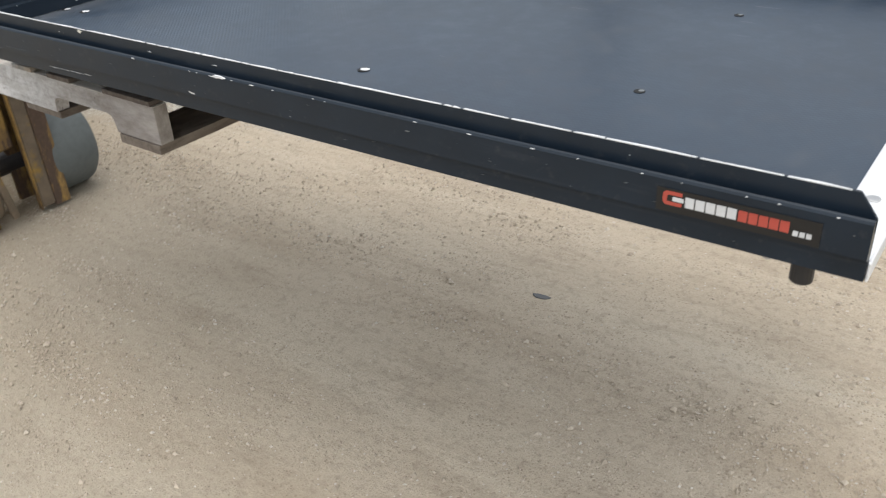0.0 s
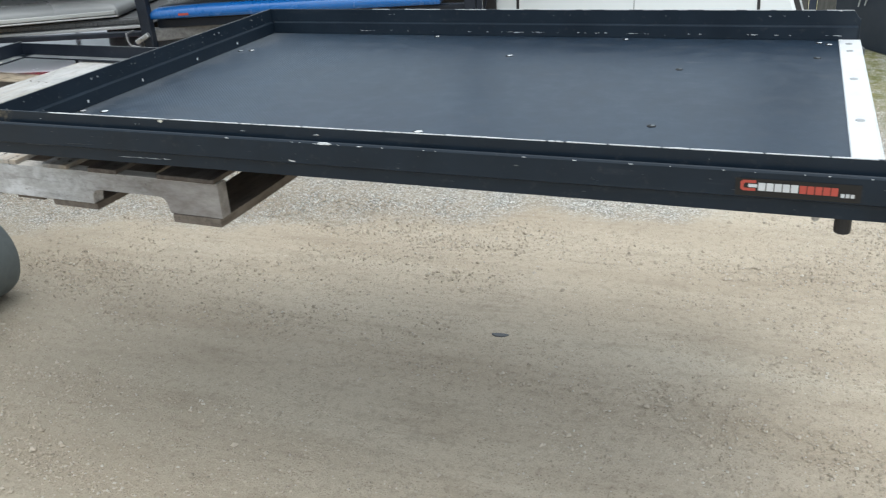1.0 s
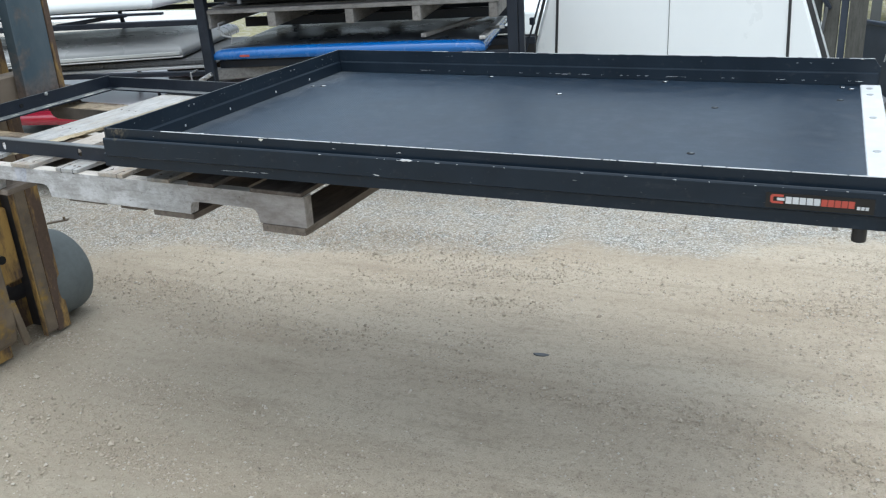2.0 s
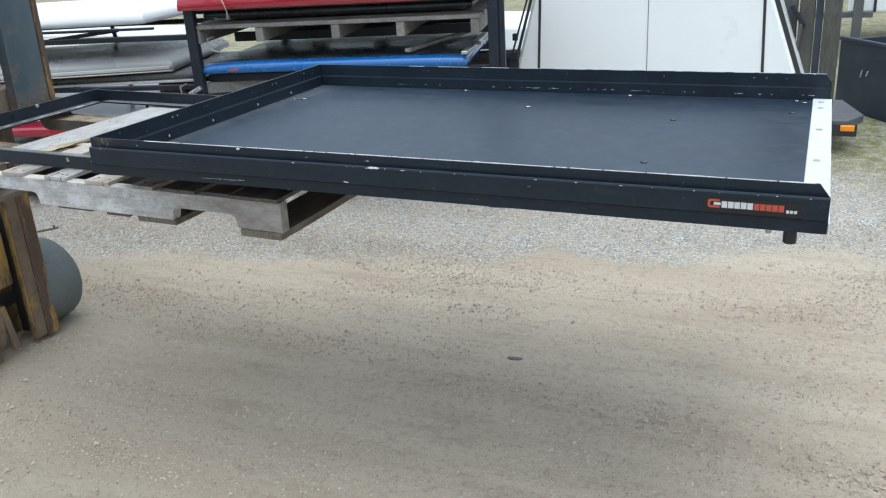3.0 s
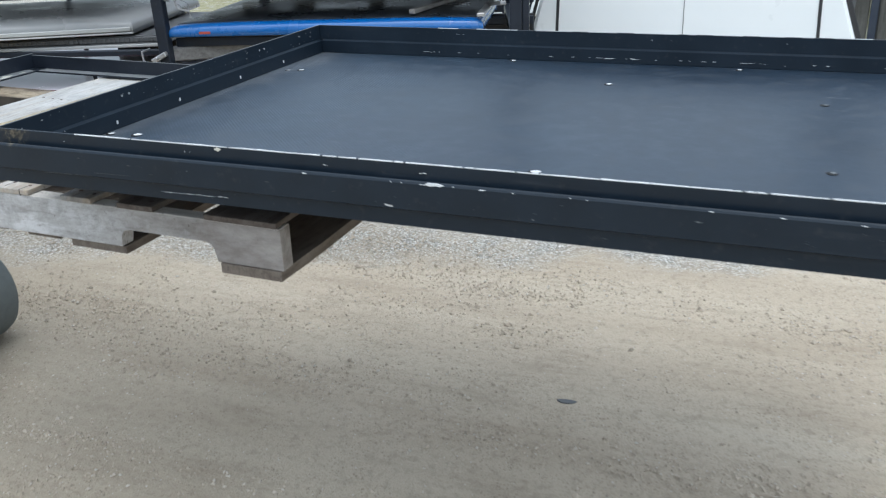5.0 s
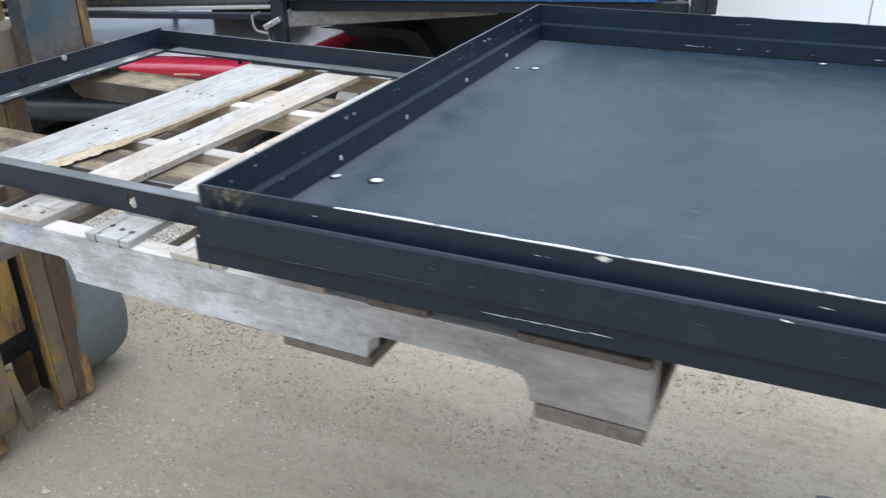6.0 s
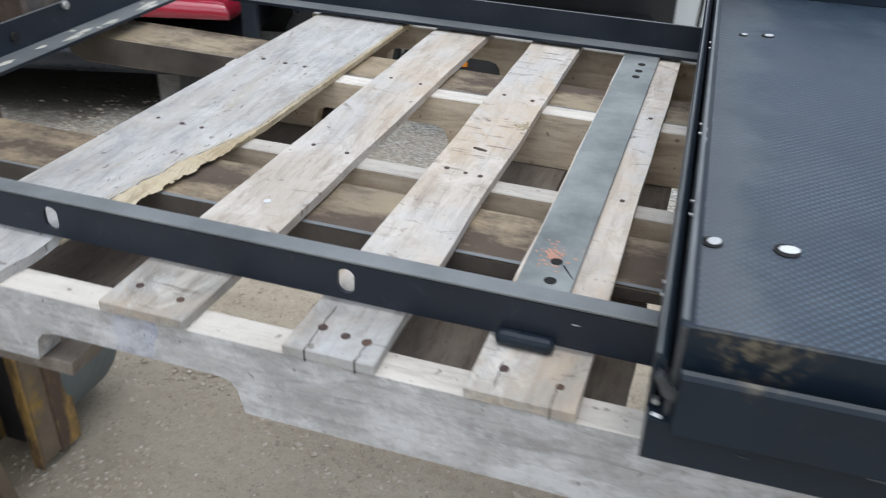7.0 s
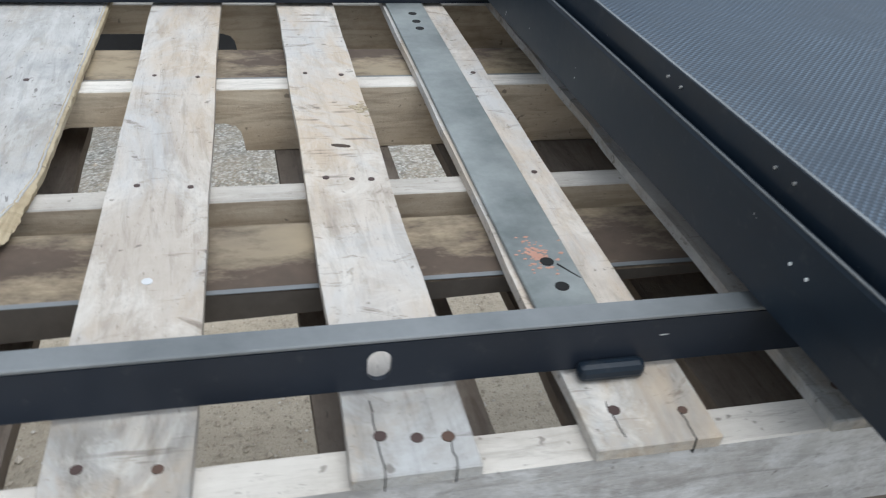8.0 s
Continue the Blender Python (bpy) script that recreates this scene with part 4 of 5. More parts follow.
def board(x0, x1, x0b, x1b, y0, y1, z0, z1, seed):
    """A deck board with slightly uneven sides and worn edges."""
    rng = random.Random(seed)
    n = 14
    left = [(x0 + (x0b - x0) * k / n + rng.uniform(-0.0014, 0.0014), y0 + (y1 - y0) * k / n) for k in range(n + 1)]
    right = [(x1 + (x1b - x1) * k / n + rng.uniform(-0.0014, 0.0014), y0 + (y1 - y0) * k / n) for k in range(n + 1)]
    return prism(left + right[::-1], "z", z0, z1, 0.0012)


def build_pallet():
    p = thing("pallet", "weathered wooden pallet with a broken deck board, carried on forks", "pallet")
    nx = [(-0.595, -0.372), (0.16, 0.385)]
    pts = [(PX0, STR), (PX1, STR), (PX1, SBOT)]
    for a, b in reversed(nx):
        pts += [(b + 0.002, SBOT), (b - 0.001, 0.942), (b - 0.008, 0.951), (b - 0.022, 0.955), (a + 0.022, 0.955), (a + 0.008, 0.951), (a, 0.942), (a - 0.003, SBOT)]
    pts += [(PX0, SBOT)]
    for y, w, mat in ((PY0 + 0.002, 0.034, STRINGER_WOOD), (0.462, 0.031, TAN_WOOD), (0.735, 0.033, TAN_WOOD), (PY1 - 0.038, 0.036, TAN_WOOD)):
        bm = prism(pts, "y", y, y + w, 0.0015)
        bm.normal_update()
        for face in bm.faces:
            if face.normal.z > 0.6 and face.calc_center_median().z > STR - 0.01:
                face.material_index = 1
        part("stringer", bm, [mat, BLEACHED_LIT], p)
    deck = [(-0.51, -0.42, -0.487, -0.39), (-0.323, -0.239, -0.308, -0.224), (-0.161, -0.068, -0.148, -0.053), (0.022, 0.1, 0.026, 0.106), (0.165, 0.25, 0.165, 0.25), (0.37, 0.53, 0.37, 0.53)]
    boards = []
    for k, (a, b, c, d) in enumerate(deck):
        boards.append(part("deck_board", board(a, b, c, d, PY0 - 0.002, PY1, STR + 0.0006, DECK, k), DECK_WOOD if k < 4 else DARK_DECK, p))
    rng = random.Random(9)
    # the wide first board: its outer side splintered off towards the open end
    knots = ((0.085, -0.623), (0.18, -0.607), (0.265, -0.601), (0.36, -0.586), (0.455, -0.569), (0.52, -0.563), (0.72, -0.557), (PY1, -0.545))

    def outer(y):
        for (ya, xa), (yb, xb) in zip(knots, knots[1:]):
            if y <= yb:
                return xa + (xb - xa) * (y - ya) / (yb - ya)
        return knots[-1][1]

    def strip(y):
        w = 0.003 + 0.015 * max(0.0, min(1.0, (0.5 - y) / 0.12)) * min(1.0, max(0.0, (y - 0.13) / 0.08))
        return w * (1 + 0.35 * noise.noise(Vector((y * 40, 2, 0))) + 0.2 * noise.noise(Vector((y * 130, 5, 0))))

    tear = []
    for k in range(121):
        y = PY0 - 0.002 + (PY1 - PY0) * k / 120
        tear.append((outer(y) - strip(y), y))
    lead = part("deck_board", prism([(-0.747, PY0 - 0.002)] + tear + [(-0.716, PY1)], "z", STR + 0.0006, DECK, 0.001), COOL_DECK, p, "wide grey board with a torn yellow edge")
    bm = bmesh.new()
    rows = []
    step = 0.0
    for k in range(361):
        y = 0.19 + (PY1 - 0.01 - 0.19) * k / 360
        x, d = outer(y) - strip(y), strip(y)
        rag = min(1.0, strip(y) / 0.012)
        if k % rng.randint(2, 5) == 0:
            step = rng.uniform(-0.0022, 0.0026)
        d += rag * (step + 0.003 * noise.noise(Vector((y * 45, 8, 0))))
        h = min(0.0095, max(0.0012, 0.0015 + 0.45 * d * (1 + 0.5 * noise.noise(Vector((y * 60, 1, 0)))) + rag * rng.uniform(-0.001, 0.001)))
        mid = 0.5 * d + rag * rng.uniform(-0.001, 0.001)
        rows.append([bm.verts.new(q) for q in ((x - 0.006, y, STR + 0.001), (x - 0.003 + rag * rng.uniform(-0.0015, 0.001), y, DECK + 0.0004), (x + mid, y, DECK - 0.5 * h), (x + d, y, DECK - h), (x + 0.7 * d, y, STR + 0.001))])
    for one, two in zip(rows, rows[1:]):
        for k in range(5):
            bm.faces.new((one[k], one[(k + 1) % 5], two[(k + 1) % 5], two[k]))
    bm.faces.new(rows[0])
    bm.faces.new(rows[-1])
    part("torn_edge", bm, RAW_WOOD, lead, "raw yellow torn edge")
    bm = bmesh.new()
    for _ in range(16):
        k = rng.randint(10, 48)
        x, y = tear[k]
        n, d = rng.uniform(0.02, 0.07), rng.uniform(0.0012, 0.003)
        z = DECK - rng.uniform(0.001, 0.009)
        add_prism(bm, [(x - 0.004, y), (x + 0.003, y), (x + 0.002 + d, y + n), (x + d, y + n)], "z", z - 0.0025, z)
    tagged(part("splinters", bm, RAW_WOOD, lead, "raw yellow splinters"), kind="stuff")
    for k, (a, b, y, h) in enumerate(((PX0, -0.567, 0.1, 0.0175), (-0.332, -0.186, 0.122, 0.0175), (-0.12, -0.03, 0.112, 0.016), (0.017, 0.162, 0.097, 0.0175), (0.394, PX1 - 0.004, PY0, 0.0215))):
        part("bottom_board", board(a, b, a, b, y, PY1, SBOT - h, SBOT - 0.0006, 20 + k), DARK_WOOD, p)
    nails = []
    for a, b, c, d in deck[:5] + [(-0.747, -0.63, -0.716, -0.56)]:
        for y in (0.119, 0.475, 0.748, 1.085):
            f = (y - PY0) / (PY1 - PY0)
            l, r = a + (c - a) * f, b + (d - b) * f
            j = rng.uniform(-0.004, 0.004)
            nails += [(l + (r - l) * 0.26 + j, y + 0.004), (l + (r - l) * 0.79 + j, y - 0.003)]
            if b - a > 0.11 or (y < 0.5 and abs(a + 0.323) < 0.01):
                nails.append((l + (r - l) * 0.55, y - 0.001))
    for x, y in nails:
        big = y < 0.2
        part("nail", cyl(pose(x, y, DECK + 0.0002), rng.uniform(0.0036, 0.0048) if big else rng.uniform(0.0026, 0.0038), 0.001, 10), RUST_NAIL if big and rng.random() < 0.5 else NAIL, p)
    for x, y0, y1 in ((-0.302, PY0, 0.16), (-0.255, PY0, 0.125), (-0.0875, PY0, 0.12), (-0.137, 0.1, 0.135)):
        bm = bmesh.new()
        pts = []
        n = 7
        for k in range(n + 1):
            pts.append((x + rng.uniform(-0.0009, 0.0009), y0 - 0.0028 + (y1 - y0) * k / n))
        w = 0.0005
        add_prism(bm, [(a - w, b) for a, b in pts] + [(a + w * 0.6, b) for a, b in reversed(pts)], "z", DECK - 0.013, DECK + 0.0004)
        part("crack", bm, HOLE, p, "dark split in the board end")
    knot = cyl(pose(-0.273, 0.548, DECK + 0.0002, 0, 0, -15) @ Matrix.Diagonal((1.7, 0.55, 1, 1)), 0.0062, 0.0009, 14)
    part("knot", knot, KNOT, p, "dark brown knot")
    part("paint_drip", cyl(pose(-0.457, 0.319, DECK + 0.0002), 0.0045, 0.0009, 10), STICKER_WHITE, p, "white paint drip")
    bm = bmesh.new()
    for _ in range(20):
        x, y, s = -0.236 + rng.uniform(-0.012, 0.006), 0.645 + rng.gauss(0, 0.009), rng.uniform(0.002, 0.005)
        add_prism(bm, [(x - s, y), (x, y + s * 0.6), (x + s, y), (x, y - s * 0.5)], "z", DECK - 0.003, DECK + 0.0008)
    part("bark_patch", bm, RAW_WOOD, p, "raw torn patch round a knot")
    p.matrix_world = TIP
    return p


build_pallet()


# ---------------- forklift ----------------
def build_forklift():
    f = thing("forklift", "worn yellow forklift with rusty mast and grey tyre lifting the pallet", "forklift")
    top = STR - 0.003
    for y0 in (0.314, 0.77):
        y1 = y0 + 0.108
        side = [(-1.09, top + 0.07), (-1.05, top + 0.07), (-1.05, top + 0.035), (-1.04, top + 0.012), (-1.015, top), (0.06, top), (0.06, top - 0.014), (-0.85, top - 0.042), (-1.05, top - 0.045), (-1.075, top - 0.035), (-1.09, top - 0.01)]
        blade = prism(side, "y", y0, y1, 0.003)
        blade.normal_update()
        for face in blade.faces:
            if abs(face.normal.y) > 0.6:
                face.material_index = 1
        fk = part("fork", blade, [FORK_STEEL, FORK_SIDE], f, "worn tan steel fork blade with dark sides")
        fk.matrix_world = TIP
        part("worn_blade_edge", box(-0.98, 0.05, y0 + 0.0005, y0 + 0.0065, top + 0.0001, top + 0.0007, 0, 1), GREY_RAIL, fk, "blue-grey worn blade edge")
        ys = (0.655, 0.812) if y0 > 0.5 else (0.33, 0.485)
        part("shank", box(-1.105, -1.05, ys[0], ys[1], 1.035, 1.95, 0.005, 1), MAST_BLUE, fk, "dark blue-grey upright fork shank")
        e = part("shank_edge", box(-1.1, -1.046, ys[1] + 0.001, ys[1] + 0.026, 1.03, 1.62, 0.003, 1), MAST_YELLOW, fk, "rusty yellow edge strip")
        for z in (1.11, 1.4):
            part("edge_hole", cyl(pose(-1.0455, ys[1] + 0.012, z, 0, 90, 0), 0.006, 0.002, 10), HOLE, f)
    for z, z1, y1 in ((1.03, 1.158, 0.77), (1.3, 1.43, 0.64)):
        part("carriage_bar", box(-1.2, -1.115, 0.12, y1, z, z1, 0.006, 1), CARRIAGE, f, "rusty brown carriage bar")
    for y in (0.345, 0.66):
        x1 = -1.275
        part("mast_flange", box(x1 - 0.025, x1, y, y + 0.055, 0.03, 2.3, 0.004, 1), MAST_BROWN, f, "brown worn roller face of the mast")
        part("mast_flange", box(x1 - 0.024, x1 - 0.001, y + 0.056, y + 0.125, 0.015, 2.3, 0.004, 1), MAST_YELLOW, f, "rusty yellow mast flange")
        part("mast_web", box(x1 - 0.15, x1 - 0.026, y + 0.045, y + 0.07, 0.03, 2.3, 0.003, 1), MAST_DARK, f, "dark greasy mast web")
        part("mast_flange", box(x1 - 0.175, x1 - 0.151, y - 0.01, y + 0.12, 0.03, 2.3, 0.004, 1), MAST_YELLOW, f, "rusty yellow mast flange")
        part("mast_lip", box(x1 - 0.028, x1 - 0.002, y - 0.008, y - 0.001, 0.02, 2.3, 0.002, 1), MAST_YELLOW, f, "thin yellow mast edge")
    part("cross_member", box(-1.4, -1.31, 0.48, 0.64, 0.3, 0.62, 0.01, 1), MAST_YELLOW, f, "yellow mast cross member")
    # lower bracket with rounded skirt at the near rail
    prof = [(-1.24, 0.5), (-1.24, 0.16), (-1.26, 0.08), (-1.32, 0.04), (-1.42, 0.03), (-1.42, 0.5)]
    part("skirt", prism(prof, "y", 0.3, 0.5, 0.01), MAST_BROWN, f, "rounded brown steel skirt")
    part("brace", bar((-1.25, 0.53, 0.05), (-1.25, 0.5, 0.26), 0.02, 0.03), MAST_BROWN, f)
    part("side_bracket", bar((-1.275, 0.785, 0.497), (-1.2, 0.835, 0.505), 0.018, 0.006, 0.001), MAST_BROWN, f, "small brown steel bracket")
    part("bracket_pin", cyl(pose(-1.215, 0.825, 0.511), 0.005, 0.014, 10), MAST_BROWN, f)
    part("hose_clip", cyl(pose(-1.3, 0.545, 0.42, 0, 90, 0), 0.018, 0.02, 12), HOLE, f)
    # unseen truck body, added so that it shades the ground beside the rack
    hull = [(-3.15, 0.17), (-1.78, 0.17), (-1.78, 0.66), (-1.95, 0.7), (-2.3, 0.7), (-3.15, 0.7)]
    part("chassis", prism(hull, "y", 0.04, 1.02, 0.02), TRUCK_PAINT, f, "worn yellow forklift chassis")
    hood = part("hood", box(-3.12, -2.35, 0.06, 1.0, 0.701, 1.08, 0.05, 3), TRUCK_PAINT, f, "worn yellow engine hood")
    part("seat", box(-2.85, -2.4, 0.3, 0.78, 1.081, 1.19, 0.03, 3), BLACK_PLASTIC, hood, "black vinyl seat cushion")
    part("seat_back", box(-2.95, -2.86, 0.3, 0.78, 1.081, 1.55, 0.03, 3), BLACK_PLASTIC, hood, "black vinyl seat back")
    tail = [(-3.16, 0.22), (-3.16, 1.12), (-3.5, 1.12), (-3.66, 0.98), (-3.7, 0.5), (-3.6, 0.22)]
    part("counterweight", prism(tail, "y", 0.02, 1.04, 0.05), TRUCK_PAINT, f, "worn yellow counterweight")
    for x in (-1.86, -3.1):
        for y in (0.07, 0.96):
            z0 = 0.69 if x > -2 else 1.07
            part("guard_post", bar((x, y, z0), (x + (-0.12 if x > -2 else 0.1), y, 2.1), 0.05, 0.04, 0.006), MAST_DARK, f, "black overhead guard post")
    for y in (0.05, 0.28, 0.5, 0.72, 0.95):
        part("guard_bar", box(-3.05, -1.93, y, y + 0.04, 2.1, 2.14, 0.006, 1), MAST_DARK, f)
    part("guard_bar", box(-1.98, -1.93, 0.09, 0.95, 2.141, 2.17, 0.006, 1), MAST_DARK, f)
    part("guard_bar", box(-3.05, -3.0, 0.09, 0.95, 2.141, 2.17, 0.006, 1), MAST_DARK, f)
    part("steering_column", bar((-1.95, 0.53, 0.69), (-2.15, 0.53, 1.16), 0.05, 0.05, 0.008), MAST_DARK, f)
    for y in (0.12, 0.92):
        part("rear_tyre", cyl(pose(-3.05, y, 0.19, 90, 0, 0), 0.19, 0.17, 40, bevel=0.04), TYRE_BLACK, f, "black solid rear tyre", smooth=True)
    part("tyre", cyl(pose(-1.462, 0.22, 0.2, 90, 0, 0), 0.2, 0.24, 56, bevel=0.055), TYRE_GREY, f, "smooth grey solid tyre", smooth=True)
    part("axle", cyl(pose(-1.462, 0.54, 0.2, 90, 0, 0), 0.05, 0.6, 20), MAST_DARK, f)
    part("tilt_link", bar((-1.79, 0.54, 0.4), (-1.43, 0.54, 0.5), 0.06, 0.06, 0.01), MAST_DARK, f)
    tyre = cyl(pose(-1.462, 0.86, 0.2, 90, 0, 0), 0.2, 0.24, 56, bevel=0.055)
    part("tyre", tyre, TYRE_GREY, f, "smooth grey solid tyre", smooth=True)
    part("axle_hub", cyl(pose(-1.462, 0.74, 0.2, 90, 0, 0), 0.09, 0.04, 24, bevel=0.01), MAST_YELLOW, f)
    return f


build_forklift()

# ---------------- rack with covers, set at a slant to the tray ----------------
RK = pose(-1.765, 2.6, 0, 0, 0, 14)


def racked(name, label, category, group="", yaw=0.0, pivot=(0.0, 0.0)):
    """A thing on the rack; yaw turns it there about a pivot in plan."""
    t = thing(name, label, category, group)
    t.matrix_world = RK @ pose(pivot[0], pivot[1], 0, 0, 0, yaw) @ pose(-pivot[0], -pivot[1], 0)
    return t


def shell(u0, u1, v0, v1, z0, edge, crown, r=0.05, nu=40, nv=26, skew=0.0):
    """A moulded cover: crowned top with rolled edges, straight skirt and closed underside."""
    bm = bmesh.new()

    def steps(a, b, n):
        s = [0, 0.06, 0.14, 0.25, 0.4, 0.6, 0.8, 1.0]
        near = [a + r * k for k in s]
        mid = [a + r + (b - a - 2 * r) * k / n for k in range(1, n)]
        return near + mid + [b - r * k for k in reversed(s)]

    us, vs = steps(u0, u1, nu // 3), steps(v0, v1, nv // 3)
    rows = []
    for v in vs:
        row = []
        for u in us:
            d = min(u - u0, u1 - u, v - v0, v1 - v)
            k = min(1.0, d / r)
            roll = math.sqrt(max(0.0, 1 - (1 - k) ** 2))
            a, b = (2 * (u - u0) / (u1 - u0) - 1), (2 * (v - v0) / (v1 - v0) - 1)
            z = z0 + edge * (0.35 + 0.65 * roll) + crown * (1 - a ** 4) * (1 - 0.6 * b * b)
            row.append(bm.verts.new((u + skew * (v - v0), v, z)))
        rows.append(row)
    for a, b in zip(rows, rows[1:]):
        for k in range(len(a) - 1):
            bm.faces.new((a[k], a[k + 1], b[k + 1], b[k]))
    loop = rows[0] + [r_[-1] for r_ in rows[1:]] + rows[-1][-2::-1] + [r_[0] for r_ in rows[-2:0:-1]]
    under = [bm.verts.new((v.co.x, v.co.y, z0)) for v in loop]
    n = len(loop)
    for k in range(n):
        bm.faces.new((loop[k], loop[(k + 1) % n], under[(k + 1) % n], under[k]))
    bm.faces.new(under)
    return bm


def build_rack():
    r = racked("storage_rack", "black steel rack stacked with truck bed covers", "rack")
    for u, v in ((0.0, 0.0), (1.865, 0.0), (0.0, 1.6), (1.7, 1.6), (-2.4, 0.0), (-2.4, 1.6)):
        po = part("post", box(u - 0.03, u + 0.03, v - 0.03, v + 0.03, 0, 2.3, 0.004, 1), RACK_BLACK, r)
        part("foot_plate", box(u - 0.06, u + 0.06, v - 0.06, v + 0.06, 0, 0.012, 0.002, 1), RACK_BLACK, po)
    part("post_flange", box(1.896, 1.93, -0.02, 0.02, 0, 2.3, 0.004, 1), RACK_BLACK, r)
    for v in (0.09, 1.1):
        part("beam", box(0.031, 1.834 if v < 1 else 1.72, v - 0.025, v + 0.025, 0.80, 0.848, 0.004, 1), RACK_BLACK, r)
        if v > 1:
            part("beam", box(0.031, 1.72, v - 0.025, v + 0.025, 0.99, 1.045, 0.004, 1), RACK_BLACK, r)
        part("beam", box(-2.37, -0.031, v - 0.02, v + 0.02, 1.065, 1.098, 0.004, 1), RACK_BLACK, r)
        part("beam", box(-2.37, -0.031, v - 0.02, v + 0.02, 0.755, 0.785, 0.004, 1), RACK_BLACK, r)
    part("cover_support", box(-2.37, -0.3, 0.07, 0.1, 1.135, 1.15, 0.002, 1), RACK_BLACK, r)
    part("cover_support", box(-2.37, -0.3, 1.4, 1.43, 1.1, 1.15, 0.002, 1), RACK_BLACK, r)
    part("brace", bar((-1.05, 0.1, 1.09), (-0.55, 0.1, 1.14), 0.012, 0.025), RACK_BLACK, r)
    part("brace", bar((-1.2, 1.3, 0.4), (-1.3, 1.3, 1.08), 0.02, 0.03), RACK_BLACK, r)
    for u, ub in ((-2.4, -2.4), (0.0, 0.0), (1.865, 1.7)):
        part("side_rail", bar((u, 0.031, 0.765), (ub, 1.569, 0.765), 0.04, 0.05, 0.004), RACK_BLACK, r)
    part("beam", box(0.031, 1.82, 0.55, 0.59, 0.985, 1.045, 0.004, 1), RACK_BLACK, r)
    return r


build_rack()


def cover(label, u0, u1, v0, v1, z0, edge, crown, mat, r=0.05, skew=0.0, panel=None, start=0.055, yaw=0.0):
    c = racked("bed_cover", label, "truck bed cover", "stacked bed covers", yaw, (u1, v0))
    part("shell", shell(u0, u1, v0, v1, z0, edge, crown, r, skew=skew), mat, c, smooth=True)
    if panel:
        part("top_skin", shell(u0 + 0.03 + skew * start, u1 - 0.03 + skew * start, v0 + start, v1 - 0.03, z0 + edge * 0.93, 0.012, crown, 0.04, skew=skew), panel, c, "dusty dark top skin" if panel == COVER_DARK else "pale lilac top painted as a sky reflection", smooth=True)
    part("underside_frame", box(u0 + 0.06, u1 - 0.06, v0 + 0.05, v1 - 0.05, z0 - 0.012, z0 - 0.001, 0.002, 1), BLACK_PLASTIC, c)
    return c


blue = cover("glossy blue truck bed cover with a dusty dark top", 0.03, 1.7, 0.0, 1.35, 0.862, 0.055, 0.022, BLUE, 0.045, panel=COVER_DARK)
part("badge", box(0.2, 0.262, -0.003, 0.001, 0.874, 0.887, 0.001, 1), STICKER_RED, blue, "small red badge")
silver = cover("dark silver moulded truck bed cover in the rack", -2.35, -0.27, 0.2, 1.3, 0.857, 0.075, 0.03, SILVER, 0.1, 0.14, yaw=12)
part("edge_lip", bar((-2.35, 0.194, 0.882), (-0.285, 0.194, 0.882), 0.012, 0.022, 0.003), PALE_TRIM, silver, "pale rolled front lip")
part("edge_lip", bar((-2.35, 0.19, 0.861), (-0.27, 0.19, 0.861), 0.012, 0.008, 0.002), PALE_TRIM, silver, "pale rolled front lip")
cover("white moulded truck bed cover on the upper rail", -2.35, -0.42, 0.2, 1.5, 1.163, 0.085, 0.01, WHITE_GEL, 0.06, skew=0.2, yaw=7)
cover("glossy red truck bed cover on top of the stack", -0.05, 1.83, -0.05, 1.45, 1.25, 0.1, 0.03, RED, 0.05)
cover("black truck bed cover between pallet and red cover", 0.06, 1.74, 0.06, 1.4, 1.196, 0.035, 0.0, COVER_DARK, 0.03)
red_low = cover("glossy red truck bed cover low under the rack", -2.3, -0.1, 0.03, 2.3, 0.472, 0.07, 0.035, RED, 0.07, skew=0.2, panel=SKY_LILAC, start=0.1)
part("print_bar", box(-0.6, -0.46, 0.0285, 0.031, 0.49, 0.499, 0.0005, 1), PINK, red_low, "worn white printed bar")
# added shell: props the red cover and keeps the gap beneath it dark
low = cover("black cover shell added to darken the space under the red cover", -2.2, -0.2, 0.12, 1.5, 0.2, 0.1, 0.03, COVER_DARK, 0.05)
part("skid", box(-1.9, -1.8, 0.2, 1.4, 0.0, 0.187, 0.004, 1), GREY_WOOD, low)
part("skid", box(-0.5, -0.4, 0.2, 1.4, 0.0, 0.187, 0.004, 1), GREY_WOOD, low)
part("skid", box(-1.0, -0.9, 0.25, 1.4, 0.335, 0.459, 0.004, 1), GREY_WOOD, low)


def build_ribbed():
    p = racked("ribbed_panel", "grey ribbed cover panel beneath the silver cover", "panel", "", 6, (-0.07, 0.2))
    part("sheet", box(-2.35, -0.07, 0.2, 1.15, 0.8, 0.806, 0.002, 1), PANEL_GREY, p)
    part("front_trim", box(-2.35, -0.07, 0.186, 0.2, 0.786, 0.802, 0.003, 1), PALE_TRIM, p, "pale edge trim")
    part("front_face", box(-2.35, -0.075, 0.21, 0.24, 0.808, 0.838, 0.006, 1), PANEL_GREY, p)
    for k in range(84):
        u = -2.3 + 0.0265 * k
        part("rib", box(u, u + 0.013, 0.206, 0.2095, 0.811, 0.835, 0, 1), PANEL_GREY, p)
    part("cap", box(-2.35, -0.1, 0.22, 1.15, 0.838, 0.843, 0.002, 1), CHARCOAL, p)


build_ribbed()


